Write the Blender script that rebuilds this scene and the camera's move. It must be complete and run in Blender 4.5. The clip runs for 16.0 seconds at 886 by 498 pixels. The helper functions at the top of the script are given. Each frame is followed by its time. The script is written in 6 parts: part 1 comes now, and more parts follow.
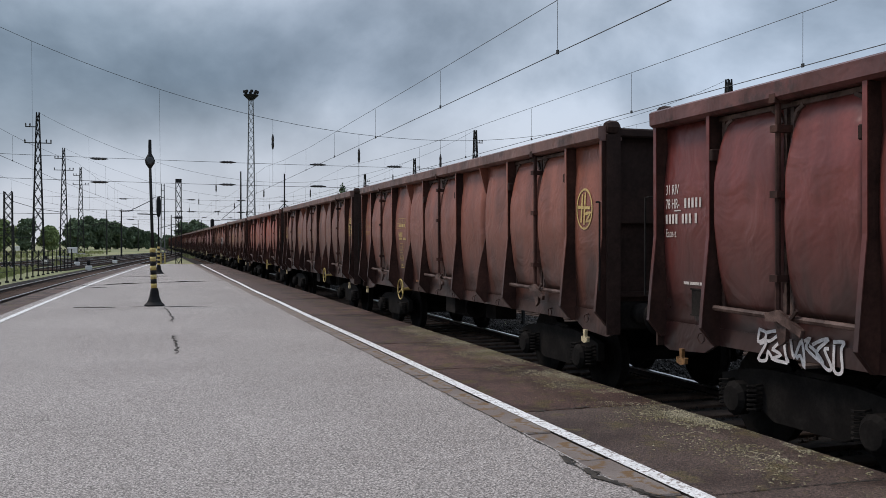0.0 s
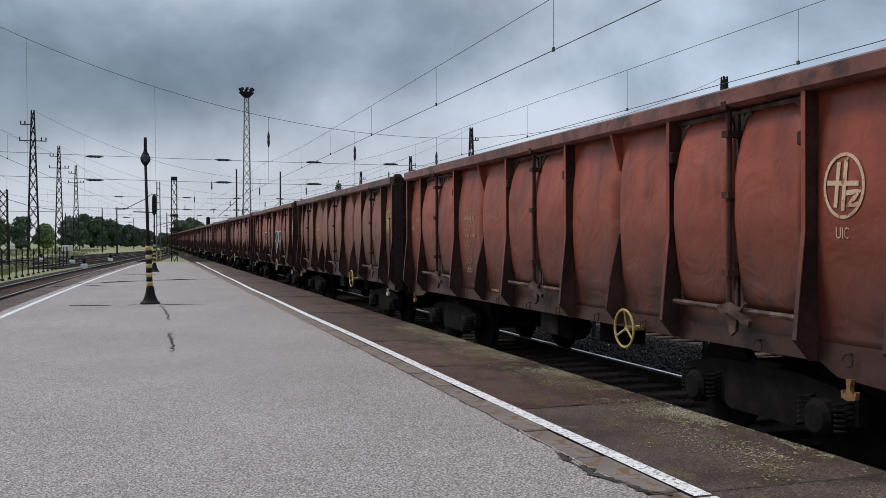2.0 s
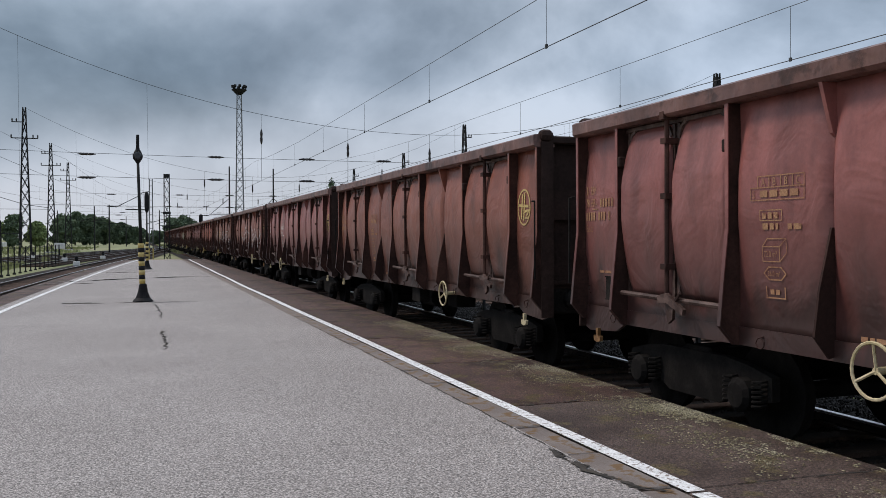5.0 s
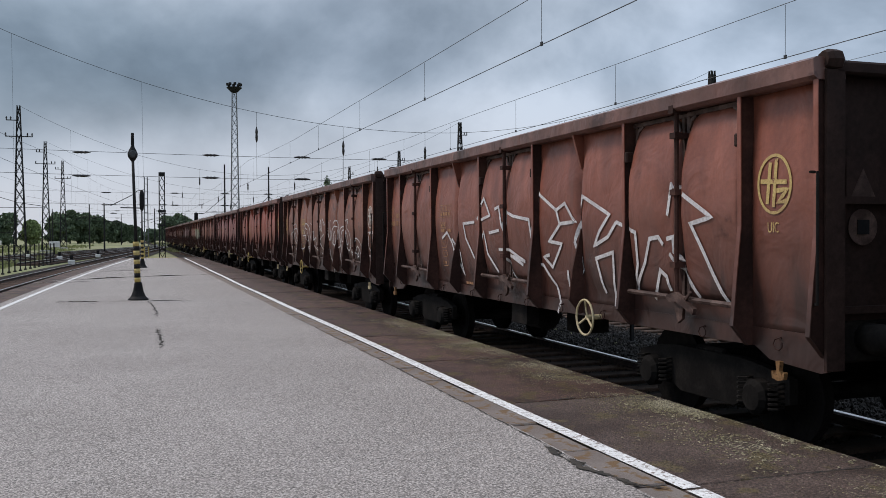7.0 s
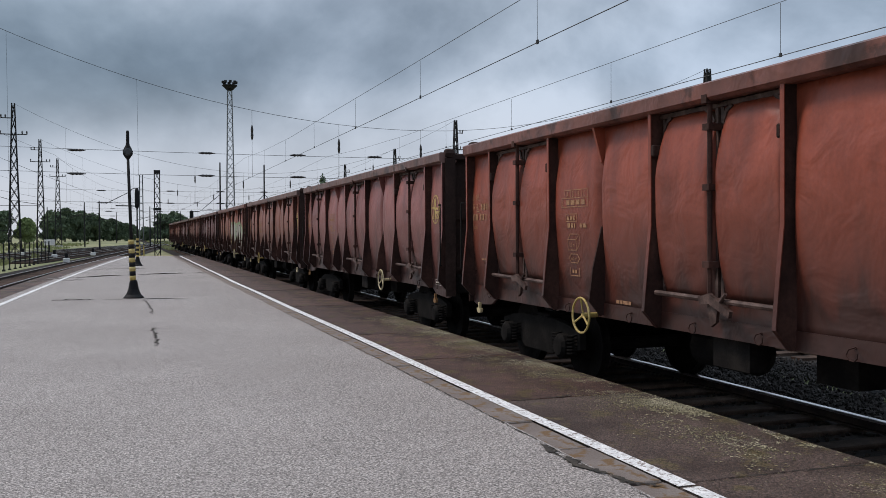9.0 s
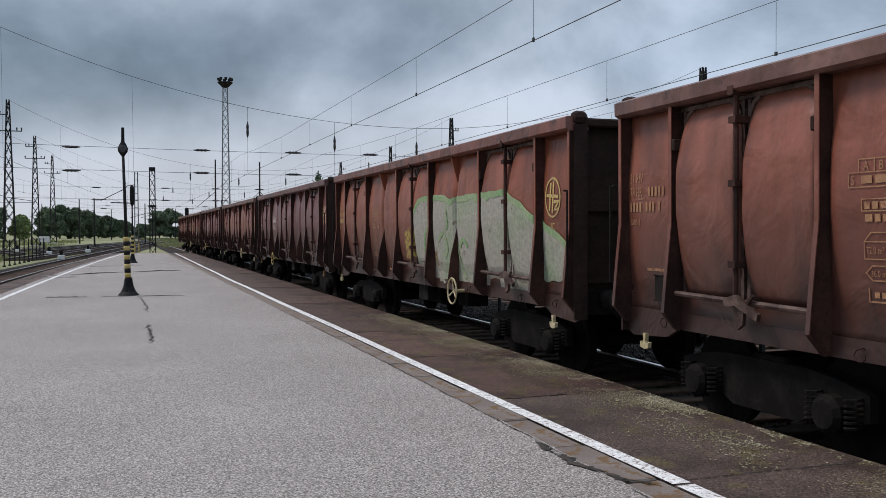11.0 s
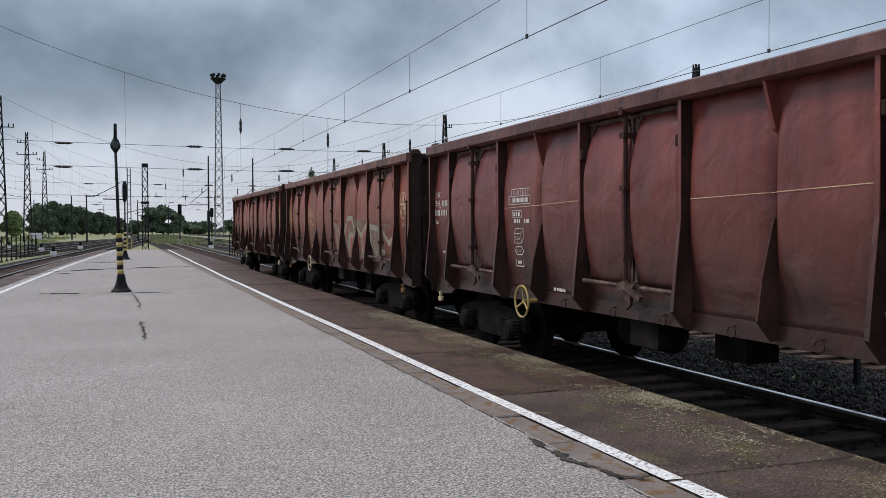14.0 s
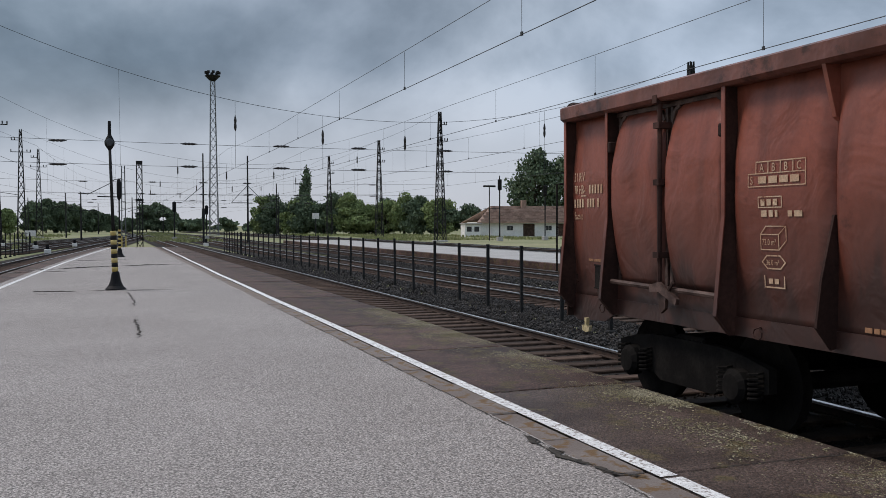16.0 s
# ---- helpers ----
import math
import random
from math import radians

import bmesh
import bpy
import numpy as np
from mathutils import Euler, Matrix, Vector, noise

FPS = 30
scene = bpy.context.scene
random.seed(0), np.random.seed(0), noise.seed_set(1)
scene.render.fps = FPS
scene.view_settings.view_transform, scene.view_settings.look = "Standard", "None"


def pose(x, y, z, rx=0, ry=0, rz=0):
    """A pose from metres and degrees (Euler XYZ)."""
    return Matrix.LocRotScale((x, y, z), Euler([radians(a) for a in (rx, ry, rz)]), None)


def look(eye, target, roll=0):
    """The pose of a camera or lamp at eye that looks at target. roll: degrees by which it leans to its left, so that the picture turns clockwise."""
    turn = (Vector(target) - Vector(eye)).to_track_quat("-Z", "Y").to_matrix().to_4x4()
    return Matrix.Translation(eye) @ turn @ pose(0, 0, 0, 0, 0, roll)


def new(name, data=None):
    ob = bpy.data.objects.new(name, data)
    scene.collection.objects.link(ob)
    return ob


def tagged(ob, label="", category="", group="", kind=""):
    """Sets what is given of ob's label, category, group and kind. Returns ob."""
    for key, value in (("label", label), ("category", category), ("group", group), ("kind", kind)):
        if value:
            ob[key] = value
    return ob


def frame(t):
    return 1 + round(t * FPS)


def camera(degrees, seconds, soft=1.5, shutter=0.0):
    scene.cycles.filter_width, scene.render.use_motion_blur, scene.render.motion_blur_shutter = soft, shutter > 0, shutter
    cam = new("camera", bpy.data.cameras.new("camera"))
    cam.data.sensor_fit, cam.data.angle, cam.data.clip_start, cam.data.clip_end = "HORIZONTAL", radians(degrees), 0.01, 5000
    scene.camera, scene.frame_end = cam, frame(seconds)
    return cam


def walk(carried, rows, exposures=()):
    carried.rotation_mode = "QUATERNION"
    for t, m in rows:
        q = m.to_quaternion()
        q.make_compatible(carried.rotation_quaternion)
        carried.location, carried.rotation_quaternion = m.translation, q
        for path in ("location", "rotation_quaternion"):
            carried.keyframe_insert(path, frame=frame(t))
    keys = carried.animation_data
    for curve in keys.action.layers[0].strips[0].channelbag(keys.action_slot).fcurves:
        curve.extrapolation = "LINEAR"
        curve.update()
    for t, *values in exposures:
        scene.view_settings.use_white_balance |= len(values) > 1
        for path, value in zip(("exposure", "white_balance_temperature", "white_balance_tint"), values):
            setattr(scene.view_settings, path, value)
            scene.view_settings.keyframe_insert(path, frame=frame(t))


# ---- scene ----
# camera: stands on the platform, turns slowly
cam = camera(52.2, 16.0, soft=0.8)
EYE = (0.0, 0.0, 1.62)
TURNS = (
    (0.0, -17.939, -0.394, 0.000),
    (1.0, -18.061, -0.491, -0.027),
    (2.0, -18.188, -0.551, -0.077),
    (3.0, -18.323, -0.605, -0.110),
    (4.0, -18.466, -0.667, -0.134),
    (6.5, -18.818, -0.845, -0.249),
    (7.5, -18.950, -0.911, -0.293),
    (8.5, -19.085, -0.975, -0.298),
    (9.0, -19.154, -1.007, -0.282),
    (11.5, -19.504, -1.188, -0.138),
    (12.5, -19.636, -1.264, -0.126),
    (13.5, -19.774, -1.334, -0.139),
    (14.5, -19.938, -1.401, -0.124),
    (15.5, -20.112, -1.480, -0.094),
    (16.0, -20.163, -1.534, -0.167),
)


def turned(y, p, r):
    """A camera pose: heading y, tilt p, lean r, in degrees."""
    return (Matrix.Translation(EYE) @ Matrix.Rotation(radians(y), 4, "Z")
            @ Matrix.Rotation(radians(90 + p), 4, "X") @ Matrix.Rotation(radians(r), 4, "Z"))


# the phone opens up while the dark train fills the view and closes again as it leaves
LEVELS = ((0.0, 0.10, 6640, 16), (9.0, 0.10, 6640, 16), (12.5, 0.14, 6640, 16), (14.0, 0.18, 6640, 16), (15.0, 0.11, 6640, 16), (15.5, 0.19, 6640, 16), (16.0, -0.06, 6640, 16))
walk(cam, [(t, turned(y, p, r)) for t, y, p, r in TURNS], LEVELS)

# plan: x across the tracks, y along them, z = 0 on the platform
RAIL = -0.31          # base height of the wagons; the worn rail heads lie 4 cm lower to fit the camera's view
GROUND = -0.52        # ballast and yard
TRACK = 6.61          # middle of the train's track
EDGE = 4.93           # platform edge beside it
TRACKS = (6.61, 11.75, 16.9, 29.0, 34.0, 39.0)
PITCH, BODY, SPEED, FIRST = 14.17, 13.0, 16.75, 8.90
WAGONS = 20

# ---------------------------------------------------------------- light
SUN_EL, SUN_AZ = 51.0, -50.0
world = bpy.data.worlds.new("overcast_sky")
scene.world = world
world.use_nodes = True
nt = world.node_tree
nt.nodes.clear()


def node(tree, kind, **values):
    n = tree.nodes.new(kind)
    for k, v in values.items():
        n.inputs[k.replace("_", " ")].default_value = v
    return n


wout = nt.nodes.new("ShaderNodeOutputWorld")
wbg = nt.nodes.new("ShaderNodeBackground")
sky = nt.nodes.new("ShaderNodeTexSky")
sky.sky_type = "NISHITA"
sky.sun_disc = False
sky.sun_elevation, sky.sun_rotation = radians(SUN_EL), radians(SUN_AZ)
coord = nt.nodes.new("ShaderNodeTexCoord")
sep = nt.nodes.new("ShaderNodeSeparateXYZ")
nt.links.new(coord.outputs["Generated"], sep.inputs[0])
# clouds lie on a flat layer: direction divided by its height
addz = nt.nodes.new("ShaderNodeMath"); addz.operation = "ADD"; addz.inputs[1].default_value = 1.1
mx = nt.nodes.new("ShaderNodeMath"); mx.operation = "MAXIMUM"; mx.inputs[1].default_value = 0.02
nt.links.new(sep.outputs["Z"], mx.inputs[0])
nt.links.new(mx.outputs[0], addz.inputs[0])
flat = nt.nodes.new("ShaderNodeVectorMath"); flat.operation = "DIVIDE"
drift = nt.nodes.new("ShaderNodeMapping"); drift.inputs["Location"].default_value = (0.36, 0.0, 0.2)
comb = nt.nodes.new("ShaderNodeCombineXYZ")
for i in range(3):
    nt.links.new(addz.outputs[0], comb.inputs[i])
nt.links.new(coord.outputs["Generated"], flat.inputs[0])
nt.links.new(comb.outputs[0], flat.inputs[1])
n1 = node(nt, "ShaderNodeTexNoise", Scale=4.6, Detail=8.0, Roughness=0.53, Distortion=0.15)
nt.links.new(flat.outputs[0], drift.inputs[0])
nt.links.new(drift.outputs[0], n1.inputs["Vector"])
ramp = nt.nodes.new("ShaderNodeValToRGB")
ramp.color_ramp.elements[0].position, ramp.color_ramp.elements[0].color = 0.38, (0.203, 0.270, 0.338, 1)
ramp.color_ramp.elements[1].position, ramp.color_ramp.elements[1].color = 0.63, (0.50, 0.61, 0.72, 1)
e = ramp.color_ramp.elements.new(0.5); e.color = (0.325, 0.415, 0.505, 1)
nt.links.new(n1.outputs["Fac"], ramp.inputs[0])
# paler towards the horizon, brighter overhead
low = nt.nodes.new("ShaderNodeValToRGB")
low.color_ramp.elements[0].position, low.color_ramp.elements[0].color = 0.0, (1, 1, 1, 1)
low.color_ramp.elements[1].position, low.color_ramp.elements[1].color = 0.17, (0, 0, 0, 1)
nt.links.new(sep.outputs["Z"], low.inputs[0])
hmix = nt.nodes.new("ShaderNodeMix"); hmix.data_type = "RGBA"
nt.links.new(low.outputs[0], hmix.inputs[0])
nt.links.new(ramp.outputs[0], hmix.inputs[6])
hmix.inputs[7].default_value = (0.56, 0.615, 0.67, 1)
# large cloud masses: heading, width and height of each, how much darker or brighter it is; ragged borders
ragged = node(nt, "ShaderNodeTexNoise", Scale=6.0, Detail=7.0, Roughness=0.55)
nt.links.new(coord.outputs["Generated"], ragged.inputs["Vector"])
shift = nt.nodes.new("ShaderNodeVectorMath"); shift.operation = "MULTIPLY_ADD"
nt.links.new(ragged.outputs["Color"], shift.inputs[0])
shift.inputs[1].default_value = (0.22, 0.22, 0.13)
nt.links.new(coord.outputs["Generated"], shift.inputs[2])
cloudy = hmix.outputs[2]
for middle, wide, tall, tint in (((-0.09, 0.98, 0.185), 0.30, 0.105, (0.58, 0.635, 0.66)), ((0.17, 0.97, 0.20), 0.20, 0.07, (0.84, 0.86, 0.88)),
                                 ((0.04, 0.995, 0.082), 0.13, 0.034, (1.02, 1.02, 1.02)), ((0.385, 0.914, 0.132), 0.10, 0.035, (1.12, 1.11, 1.10)),
                                 ((0.66, 0.737, 0.17), 0.26, 0.12, (1.0, 1.03, 1.06)), ((-0.25, 0.95, 0.09), 0.16, 0.04, (0.9, 0.92, 0.95))):
    off = nt.nodes.new("ShaderNodeVectorMath"); off.operation = "SUBTRACT"
    nt.links.new(shift.outputs[0], off.inputs[0])
    off.inputs[1].default_value = (middle[0] + 0.11, middle[1] + 0.11, middle[2] + 0.065)
    fit = nt.nodes.new("ShaderNodeVectorMath"); fit.operation = "DIVIDE"
    nt.links.new(off.outputs[0], fit.inputs[0])
    fit.inputs[1].default_value = (wide, 0.6, tall)
    far = nt.nodes.new("ShaderNodeVectorMath"); far.operation = "LENGTH"
    nt.links.new(fit.outputs[0], far.inputs[0])
    edge = nt.nodes.new("ShaderNodeMapRange"); edge.interpolation_type = "SMOOTHSTEP"
    edge.inputs[1].default_value, edge.inputs[2].default_value = 1.25, 0.35
    nt.links.new(far.outputs["Value"], edge.inputs[0])
    mass = nt.nodes.new("ShaderNodeMix"); mass.data_type = "RGBA"; mass.blend_type = "MULTIPLY"
    nt.links.new(edge.outputs[0], mass.inputs[0])
    nt.links.new(cloudy, mass.inputs[6])
    mass.inputs[7].default_value = (*tint, 1)
    cloudy = mass.outputs[2]
# the cloud layer is brighter overhead
high = nt.nodes.new("ShaderNodeMapRange")
high.inputs[1].default_value, high.inputs[2].default_value = 0.28, 0.75
high.inputs[3].default_value, high.inputs[4].default_value = 1.0, 2.1
nt.links.new(sep.outputs["Z"], high.inputs[0])
bright = nt.nodes.new("ShaderNodeVectorMath"); bright.operation = "SCALE"
nt.links.new(cloudy, bright.inputs[0])
nt.links.new(high.outputs[0], bright.inputs["Scale"])
skyscale = nt.nodes.new("ShaderNodeVectorMath"); skyscale.operation = "SCALE"
skyscale.inputs["Scale"].default_value = 0.06
nt.links.new(sky.outputs[0], skyscale.inputs[0])
smix = nt.nodes.new("ShaderNodeMix"); smix.data_type = "RGBA"; smix.inputs[0].default_value = 0.94
nt.links.new(skyscale.outputs[0], smix.inputs[6])
nt.links.new(bright.outputs[0], smix.inputs[7])
nt.links.new(smix.outputs[2], wbg.inputs[0])
nt.links.new(wbg.outputs[0], wout.inputs[0])

sun_data = bpy.data.lights.new("sun", "SUN")
sun_data.energy, sun_data.angle, sun_data.color = 1.9, radians(14), (1.0, 0.92, 0.82)
sun = new("sun", sun_data)
sun.matrix_world = look((-26, 22, 42), (0, 0, 0))

# ---------------------------------------------------------------- materials
def material(name, base, second, scale=3.0, fine=40.0, rough=0.8, metal=0.0, bump=0.15, third=None, edges=(0.42, 0.62), spot=0.62, island=0.0, rnd=0.0, grain=(0.3, 0.7, 0.72, 1.28), spec=0.4):
    """Two colours mixed by large and fine noise, a third in small spots, with relief."""
    m = bpy.data.materials.new(name)
    m.use_nodes = True
    t = m.node_tree
    bsdf = t.nodes["Principled BSDF"]
    tc = t.nodes.new("ShaderNodeTexCoord")
    big = node(t, "ShaderNodeTexNoise", Scale=scale, Detail=6.0, Roughness=0.6)
    small = node(t, "ShaderNodeTexNoise", Scale=fine, Detail=5.0, Roughness=0.7)
    for n in (big, small):
        t.links.new(tc.outputs["Object"], n.inputs["Vector"])
    r1 = t.nodes.new("ShaderNodeValToRGB")
    r1.color_ramp.elements[0].position, r1.color_ramp.elements[0].color = edges[0], (*base, 1)
    r1.color_ramp.elements[1].position, r1.color_ramp.elements[1].color = edges[1], (*second, 1)
    t.links.new(big.outputs["Fac"], r1.inputs[0])
    r2 = t.nodes.new("ShaderNodeMapRange")
    for i in range(4):
        r2.inputs[i + 1].default_value = grain[i]
    t.links.new(small.outputs["Fac"], r2.inputs[0])
    mul = t.nodes.new("ShaderNodeVectorMath"); mul.operation = "SCALE"
    t.links.new(r1.outputs[0], mul.inputs[0])
    t.links.new(r2.outputs[0], mul.inputs["Scale"])
    col = mul.outputs[0]
    if third:
        r3 = t.nodes.new("ShaderNodeMapRange")
        r3.inputs[1].default_value, r3.inputs[2].default_value = spot, spot + 0.06
        mid = node(t, "ShaderNodeTexNoise", Scale=scale * 3.7, Detail=8.0, Roughness=0.65)
        t.links.new(tc.outputs["Object"], mid.inputs["Vector"])
        t.links.new(mid.outputs["Fac"], r3.inputs[0])
        mix = t.nodes.new("ShaderNodeMix"); mix.data_type = "RGBA"
        t.links.new(r3.outputs[0], mix.inputs[0])
        t.links.new(col, mix.inputs[6])
        mix.inputs[7].default_value = (*third, 1)
        col = mix.outputs[2]
    if island or rnd:
        src = t.nodes.new("ShaderNodeNewGeometry").outputs["Random Per Island"] if island else t.nodes.new("ShaderNodeObjectInfo").outputs["Random"]
        amount = island or rnd
        r4 = t.nodes.new("ShaderNodeMapRange")
        r4.inputs[3].default_value, r4.inputs[4].default_value = 1 - amount, 1 + amount
        t.links.new(src, r4.inputs[0])
        m2 = t.nodes.new("ShaderNodeVectorMath"); m2.operation = "SCALE"
        t.links.new(col, m2.inputs[0])
        t.links.new(r4.outputs[0], m2.inputs["Scale"])
        col = m2.outputs[0]
    t.links.new(col, bsdf.inputs["Base Color"])
    bsdf.inputs["Roughness"].default_value = rough
    bsdf.inputs["Metallic"].default_value = metal
    bsdf.inputs["Specular IOR Level"].default_value = spec
    if bump:
        b = t.nodes.new("ShaderNodeBump")
        b.inputs["Strength"].default_value, b.inputs["Distance"].default_value = bump, 0.02
        t.links.new(small.outputs["Fac"], b.inputs["Height"])
        t.links.new(b.outputs[0], bsdf.inputs["Normal"])
    return m


def chips(m, scale, low, high, relief=0.4):
    """Stone chips showing in the surface: every chip has its own tone and stands a little proud."""
    t = m.node_tree
    bsdf = t.nodes["Principled BSDF"]
    tc = next(n for n in t.nodes if n.bl_idname == "ShaderNodeTexCoord")
    v = node(t, "ShaderNodeTexVoronoi", Scale=scale)
    t.links.new(tc.outputs["Object"], v.inputs["Vector"])
    sp = t.nodes.new("ShaderNodeSeparateColor")
    t.links.new(v.outputs["Color"], sp.inputs[0])
    r = t.nodes.new("ShaderNodeMapRange")
    r.inputs[3].default_value, r.inputs[4].default_value = low, high
    t.links.new(sp.outputs[0], r.inputs[0])
    mul = t.nodes.new("ShaderNodeVectorMath"); mul.operation = "SCALE"
    t.links.new(bsdf.inputs["Base Color"].links[0].from_socket, mul.inputs[0])
    t.links.new(r.outputs[0], mul.inputs["Scale"])
    t.links.new(mul.outputs[0], bsdf.inputs["Base Color"])
    b = t.nodes.new("ShaderNodeBump"); b.invert = True
    b.inputs["Strength"].default_value, b.inputs["Distance"].default_value = relief, 0.01
    t.links.new(v.outputs["Distance"], b.inputs["Height"])
    t.links.new(bsdf.inputs["Normal"].links[0].from_socket, b.inputs["Normal"])
    t.links.new(b.outputs[0], bsdf.inputs["Normal"])
    return m


def wagon_paint(name, base, faded, rust, spots=0.64, rough=0.43):
    """Weathered wagon paint: faded patches, vertical streaks, rust spots, darker towards the bottom."""
    m = material(name, base, faded, scale=0.55, fine=26.0, rough=rough, bump=0.03, spec=0.5, third=rust, spot=spots, edges=(0.36, 0.66), grain=(0.3, 0.7, 0.86, 1.14))
    t = m.node_tree
    bsdf = t.nodes["Principled BSDF"]
    col = bsdf.inputs["Base Color"].links[0].from_socket
    tc = next(n for n in t.nodes if n.bl_idname == "ShaderNodeTexCoord")
    # every sheet has wear of its own
    own = t.nodes.new("ShaderNodeMath"); own.operation = "MULTIPLY"; own.inputs[1].default_value = 40.0
    t.links.new(t.nodes.new("ShaderNodeObjectInfo").outputs["Random"], own.inputs[0])
    for n in [n for n in t.nodes if n.bl_idname == "ShaderNodeTexNoise"]:
        n.noise_dimensions = "4D"
        t.links.new(own.outputs[0], n.inputs["W"])
    mp = t.nodes.new("ShaderNodeMapping")
    mp.inputs["Scale"].default_value = (1.0, 2.2, 0.5)
    t.links.new(tc.outputs["Object"], mp.inputs[0])
    st = node(t, "ShaderNodeTexNoise", Scale=1.4, Detail=5.0, Roughness=0.52)
    st.noise_dimensions = "4D"
    t.links.new(own.outputs[0], st.inputs["W"])
    t.links.new(mp.outputs[0], st.inputs["Vector"])
    rs = t.nodes.new("ShaderNodeMapRange")
    rs.inputs[1].default_value, rs.inputs[2].default_value = 0.35, 0.68
    rs.inputs[3].default_value, rs.inputs[4].default_value = 0.60, 1.22
    t.links.new(st.outputs["Fac"], rs.inputs[0])
    mul = t.nodes.new("ShaderNodeVectorMath"); mul.operation = "SCALE"
    t.links.new(col, mul.inputs[0])
    t.links.new(rs.outputs[0], mul.inputs["Scale"])
    # the paint darkens towards the bottom, ragged upper border
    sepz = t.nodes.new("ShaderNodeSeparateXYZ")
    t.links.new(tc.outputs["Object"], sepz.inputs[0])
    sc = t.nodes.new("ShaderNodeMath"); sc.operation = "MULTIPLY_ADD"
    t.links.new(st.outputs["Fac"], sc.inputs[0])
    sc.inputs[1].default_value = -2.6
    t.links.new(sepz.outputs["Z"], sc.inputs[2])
    low_tone = t.nodes.new("ShaderNodeMapRange")
    low_tone.inputs[1].default_value, low_tone.inputs[2].default_value = -0.15, 1.0
    low_tone.inputs[3].default_value, low_tone.inputs[4].default_value = 0.90, 0.0
    t.links.new(sc.outputs[0], low_tone.inputs[0])
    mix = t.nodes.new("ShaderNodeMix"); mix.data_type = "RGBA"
    t.links.new(low_tone.outputs[0], mix.inputs[0])
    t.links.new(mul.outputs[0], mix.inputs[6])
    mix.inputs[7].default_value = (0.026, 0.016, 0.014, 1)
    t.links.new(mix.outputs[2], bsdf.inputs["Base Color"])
    # dents left by loading grabs
    dent = node(t, "ShaderNodeTexNoise", Scale=2.1, Detail=3.0, Roughness=0.5, Distortion=0.6)
    t.links.new(tc.outputs["Object"], dent.inputs["Vector"])
    b2 = t.nodes.new("ShaderNodeBump")
    b2.inputs["Strength"].default_value, b2.inputs["Distance"].default_value = 0.5, 0.08
    t.links.new(dent.outputs["Fac"], b2.inputs["Height"])
    t.links.new(bsdf.inputs["Normal"].links[0].from_socket, b2.inputs["Normal"])
    t.links.new(b2.outputs[0], bsdf.inputs["Normal"])
    return m


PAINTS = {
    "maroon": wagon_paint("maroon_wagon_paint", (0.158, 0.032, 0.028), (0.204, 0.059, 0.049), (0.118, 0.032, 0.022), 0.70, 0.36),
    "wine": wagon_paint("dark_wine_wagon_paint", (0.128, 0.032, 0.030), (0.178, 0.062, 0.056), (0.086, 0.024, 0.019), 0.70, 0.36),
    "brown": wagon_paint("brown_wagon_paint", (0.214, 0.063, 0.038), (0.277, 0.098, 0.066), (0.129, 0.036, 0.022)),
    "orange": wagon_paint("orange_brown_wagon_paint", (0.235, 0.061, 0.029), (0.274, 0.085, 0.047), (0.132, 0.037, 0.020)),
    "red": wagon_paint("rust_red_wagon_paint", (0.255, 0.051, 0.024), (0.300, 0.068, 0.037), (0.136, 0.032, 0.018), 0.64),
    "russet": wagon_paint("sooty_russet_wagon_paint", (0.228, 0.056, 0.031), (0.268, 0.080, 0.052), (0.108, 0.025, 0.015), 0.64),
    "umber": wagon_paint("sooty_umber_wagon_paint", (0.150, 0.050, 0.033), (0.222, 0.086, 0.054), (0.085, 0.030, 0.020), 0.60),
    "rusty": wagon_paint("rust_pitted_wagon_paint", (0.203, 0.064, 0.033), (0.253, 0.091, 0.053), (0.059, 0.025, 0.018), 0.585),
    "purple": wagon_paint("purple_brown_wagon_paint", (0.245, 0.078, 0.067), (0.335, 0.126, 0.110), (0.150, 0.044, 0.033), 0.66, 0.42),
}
# top rails: deeper, duller tones than the side sheets
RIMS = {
    "dark": wagon_paint("deep_maroon_rim_paint", (0.100, 0.032, 0.028), (0.150, 0.060, 0.052), (0.060, 0.026, 0.022), 0.54),
    "brown": wagon_paint("deep_brown_rim_paint", (0.125, 0.054, 0.042), (0.190, 0.098, 0.080), (0.070, 0.032, 0.025), 0.54),
    "red": wagon_paint("deep_red_rim_paint", (0.150, 0.050, 0.034), (0.205, 0.080, 0.060), (0.075, 0.030, 0.022), 0.54),
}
RIM_OF = {"maroon": "dark", "wine": "dark", "brown": "brown", "purple": "brown", "rusty": "brown", "umber": "brown", "orange": "red", "red": "red", "russet": "red"}
# ends take one near-black brown, whatever the side paint
near_black_brown = material("dark_wagon_end", (0.026, 0.015, 0.0125), (0.048, 0.027, 0.022), 1.2, 20, 0.85, spec=0.15)
# for webs, gussets and lock rods: their shade is put into a darker brown
shade_brown = material("shade_brown_steel", (0.032, 0.015, 0.012), (0.075, 0.034, 0.026), 1.5, 22, 0.8, spec=0.2)
bar_worn = material("scuffed_brown_steel", (0.045, 0.024, 0.019), (0.12, 0.075, 0.062), 6, 30, 0.6, spec=0.3)
# underframe and bogie irons: the shade below the wagon is put into their colour
black_iron = material("near_black_iron", (0.010, 0.0086, 0.0082), (0.021, 0.018, 0.016), 3, 30, 0.85, spec=0.1)
bogie_iron = material("shade_black_bogie_iron", (0.0075, 0.0065, 0.006), (0.016, 0.014, 0.0125), 3, 30, 0.85, spec=0.1)
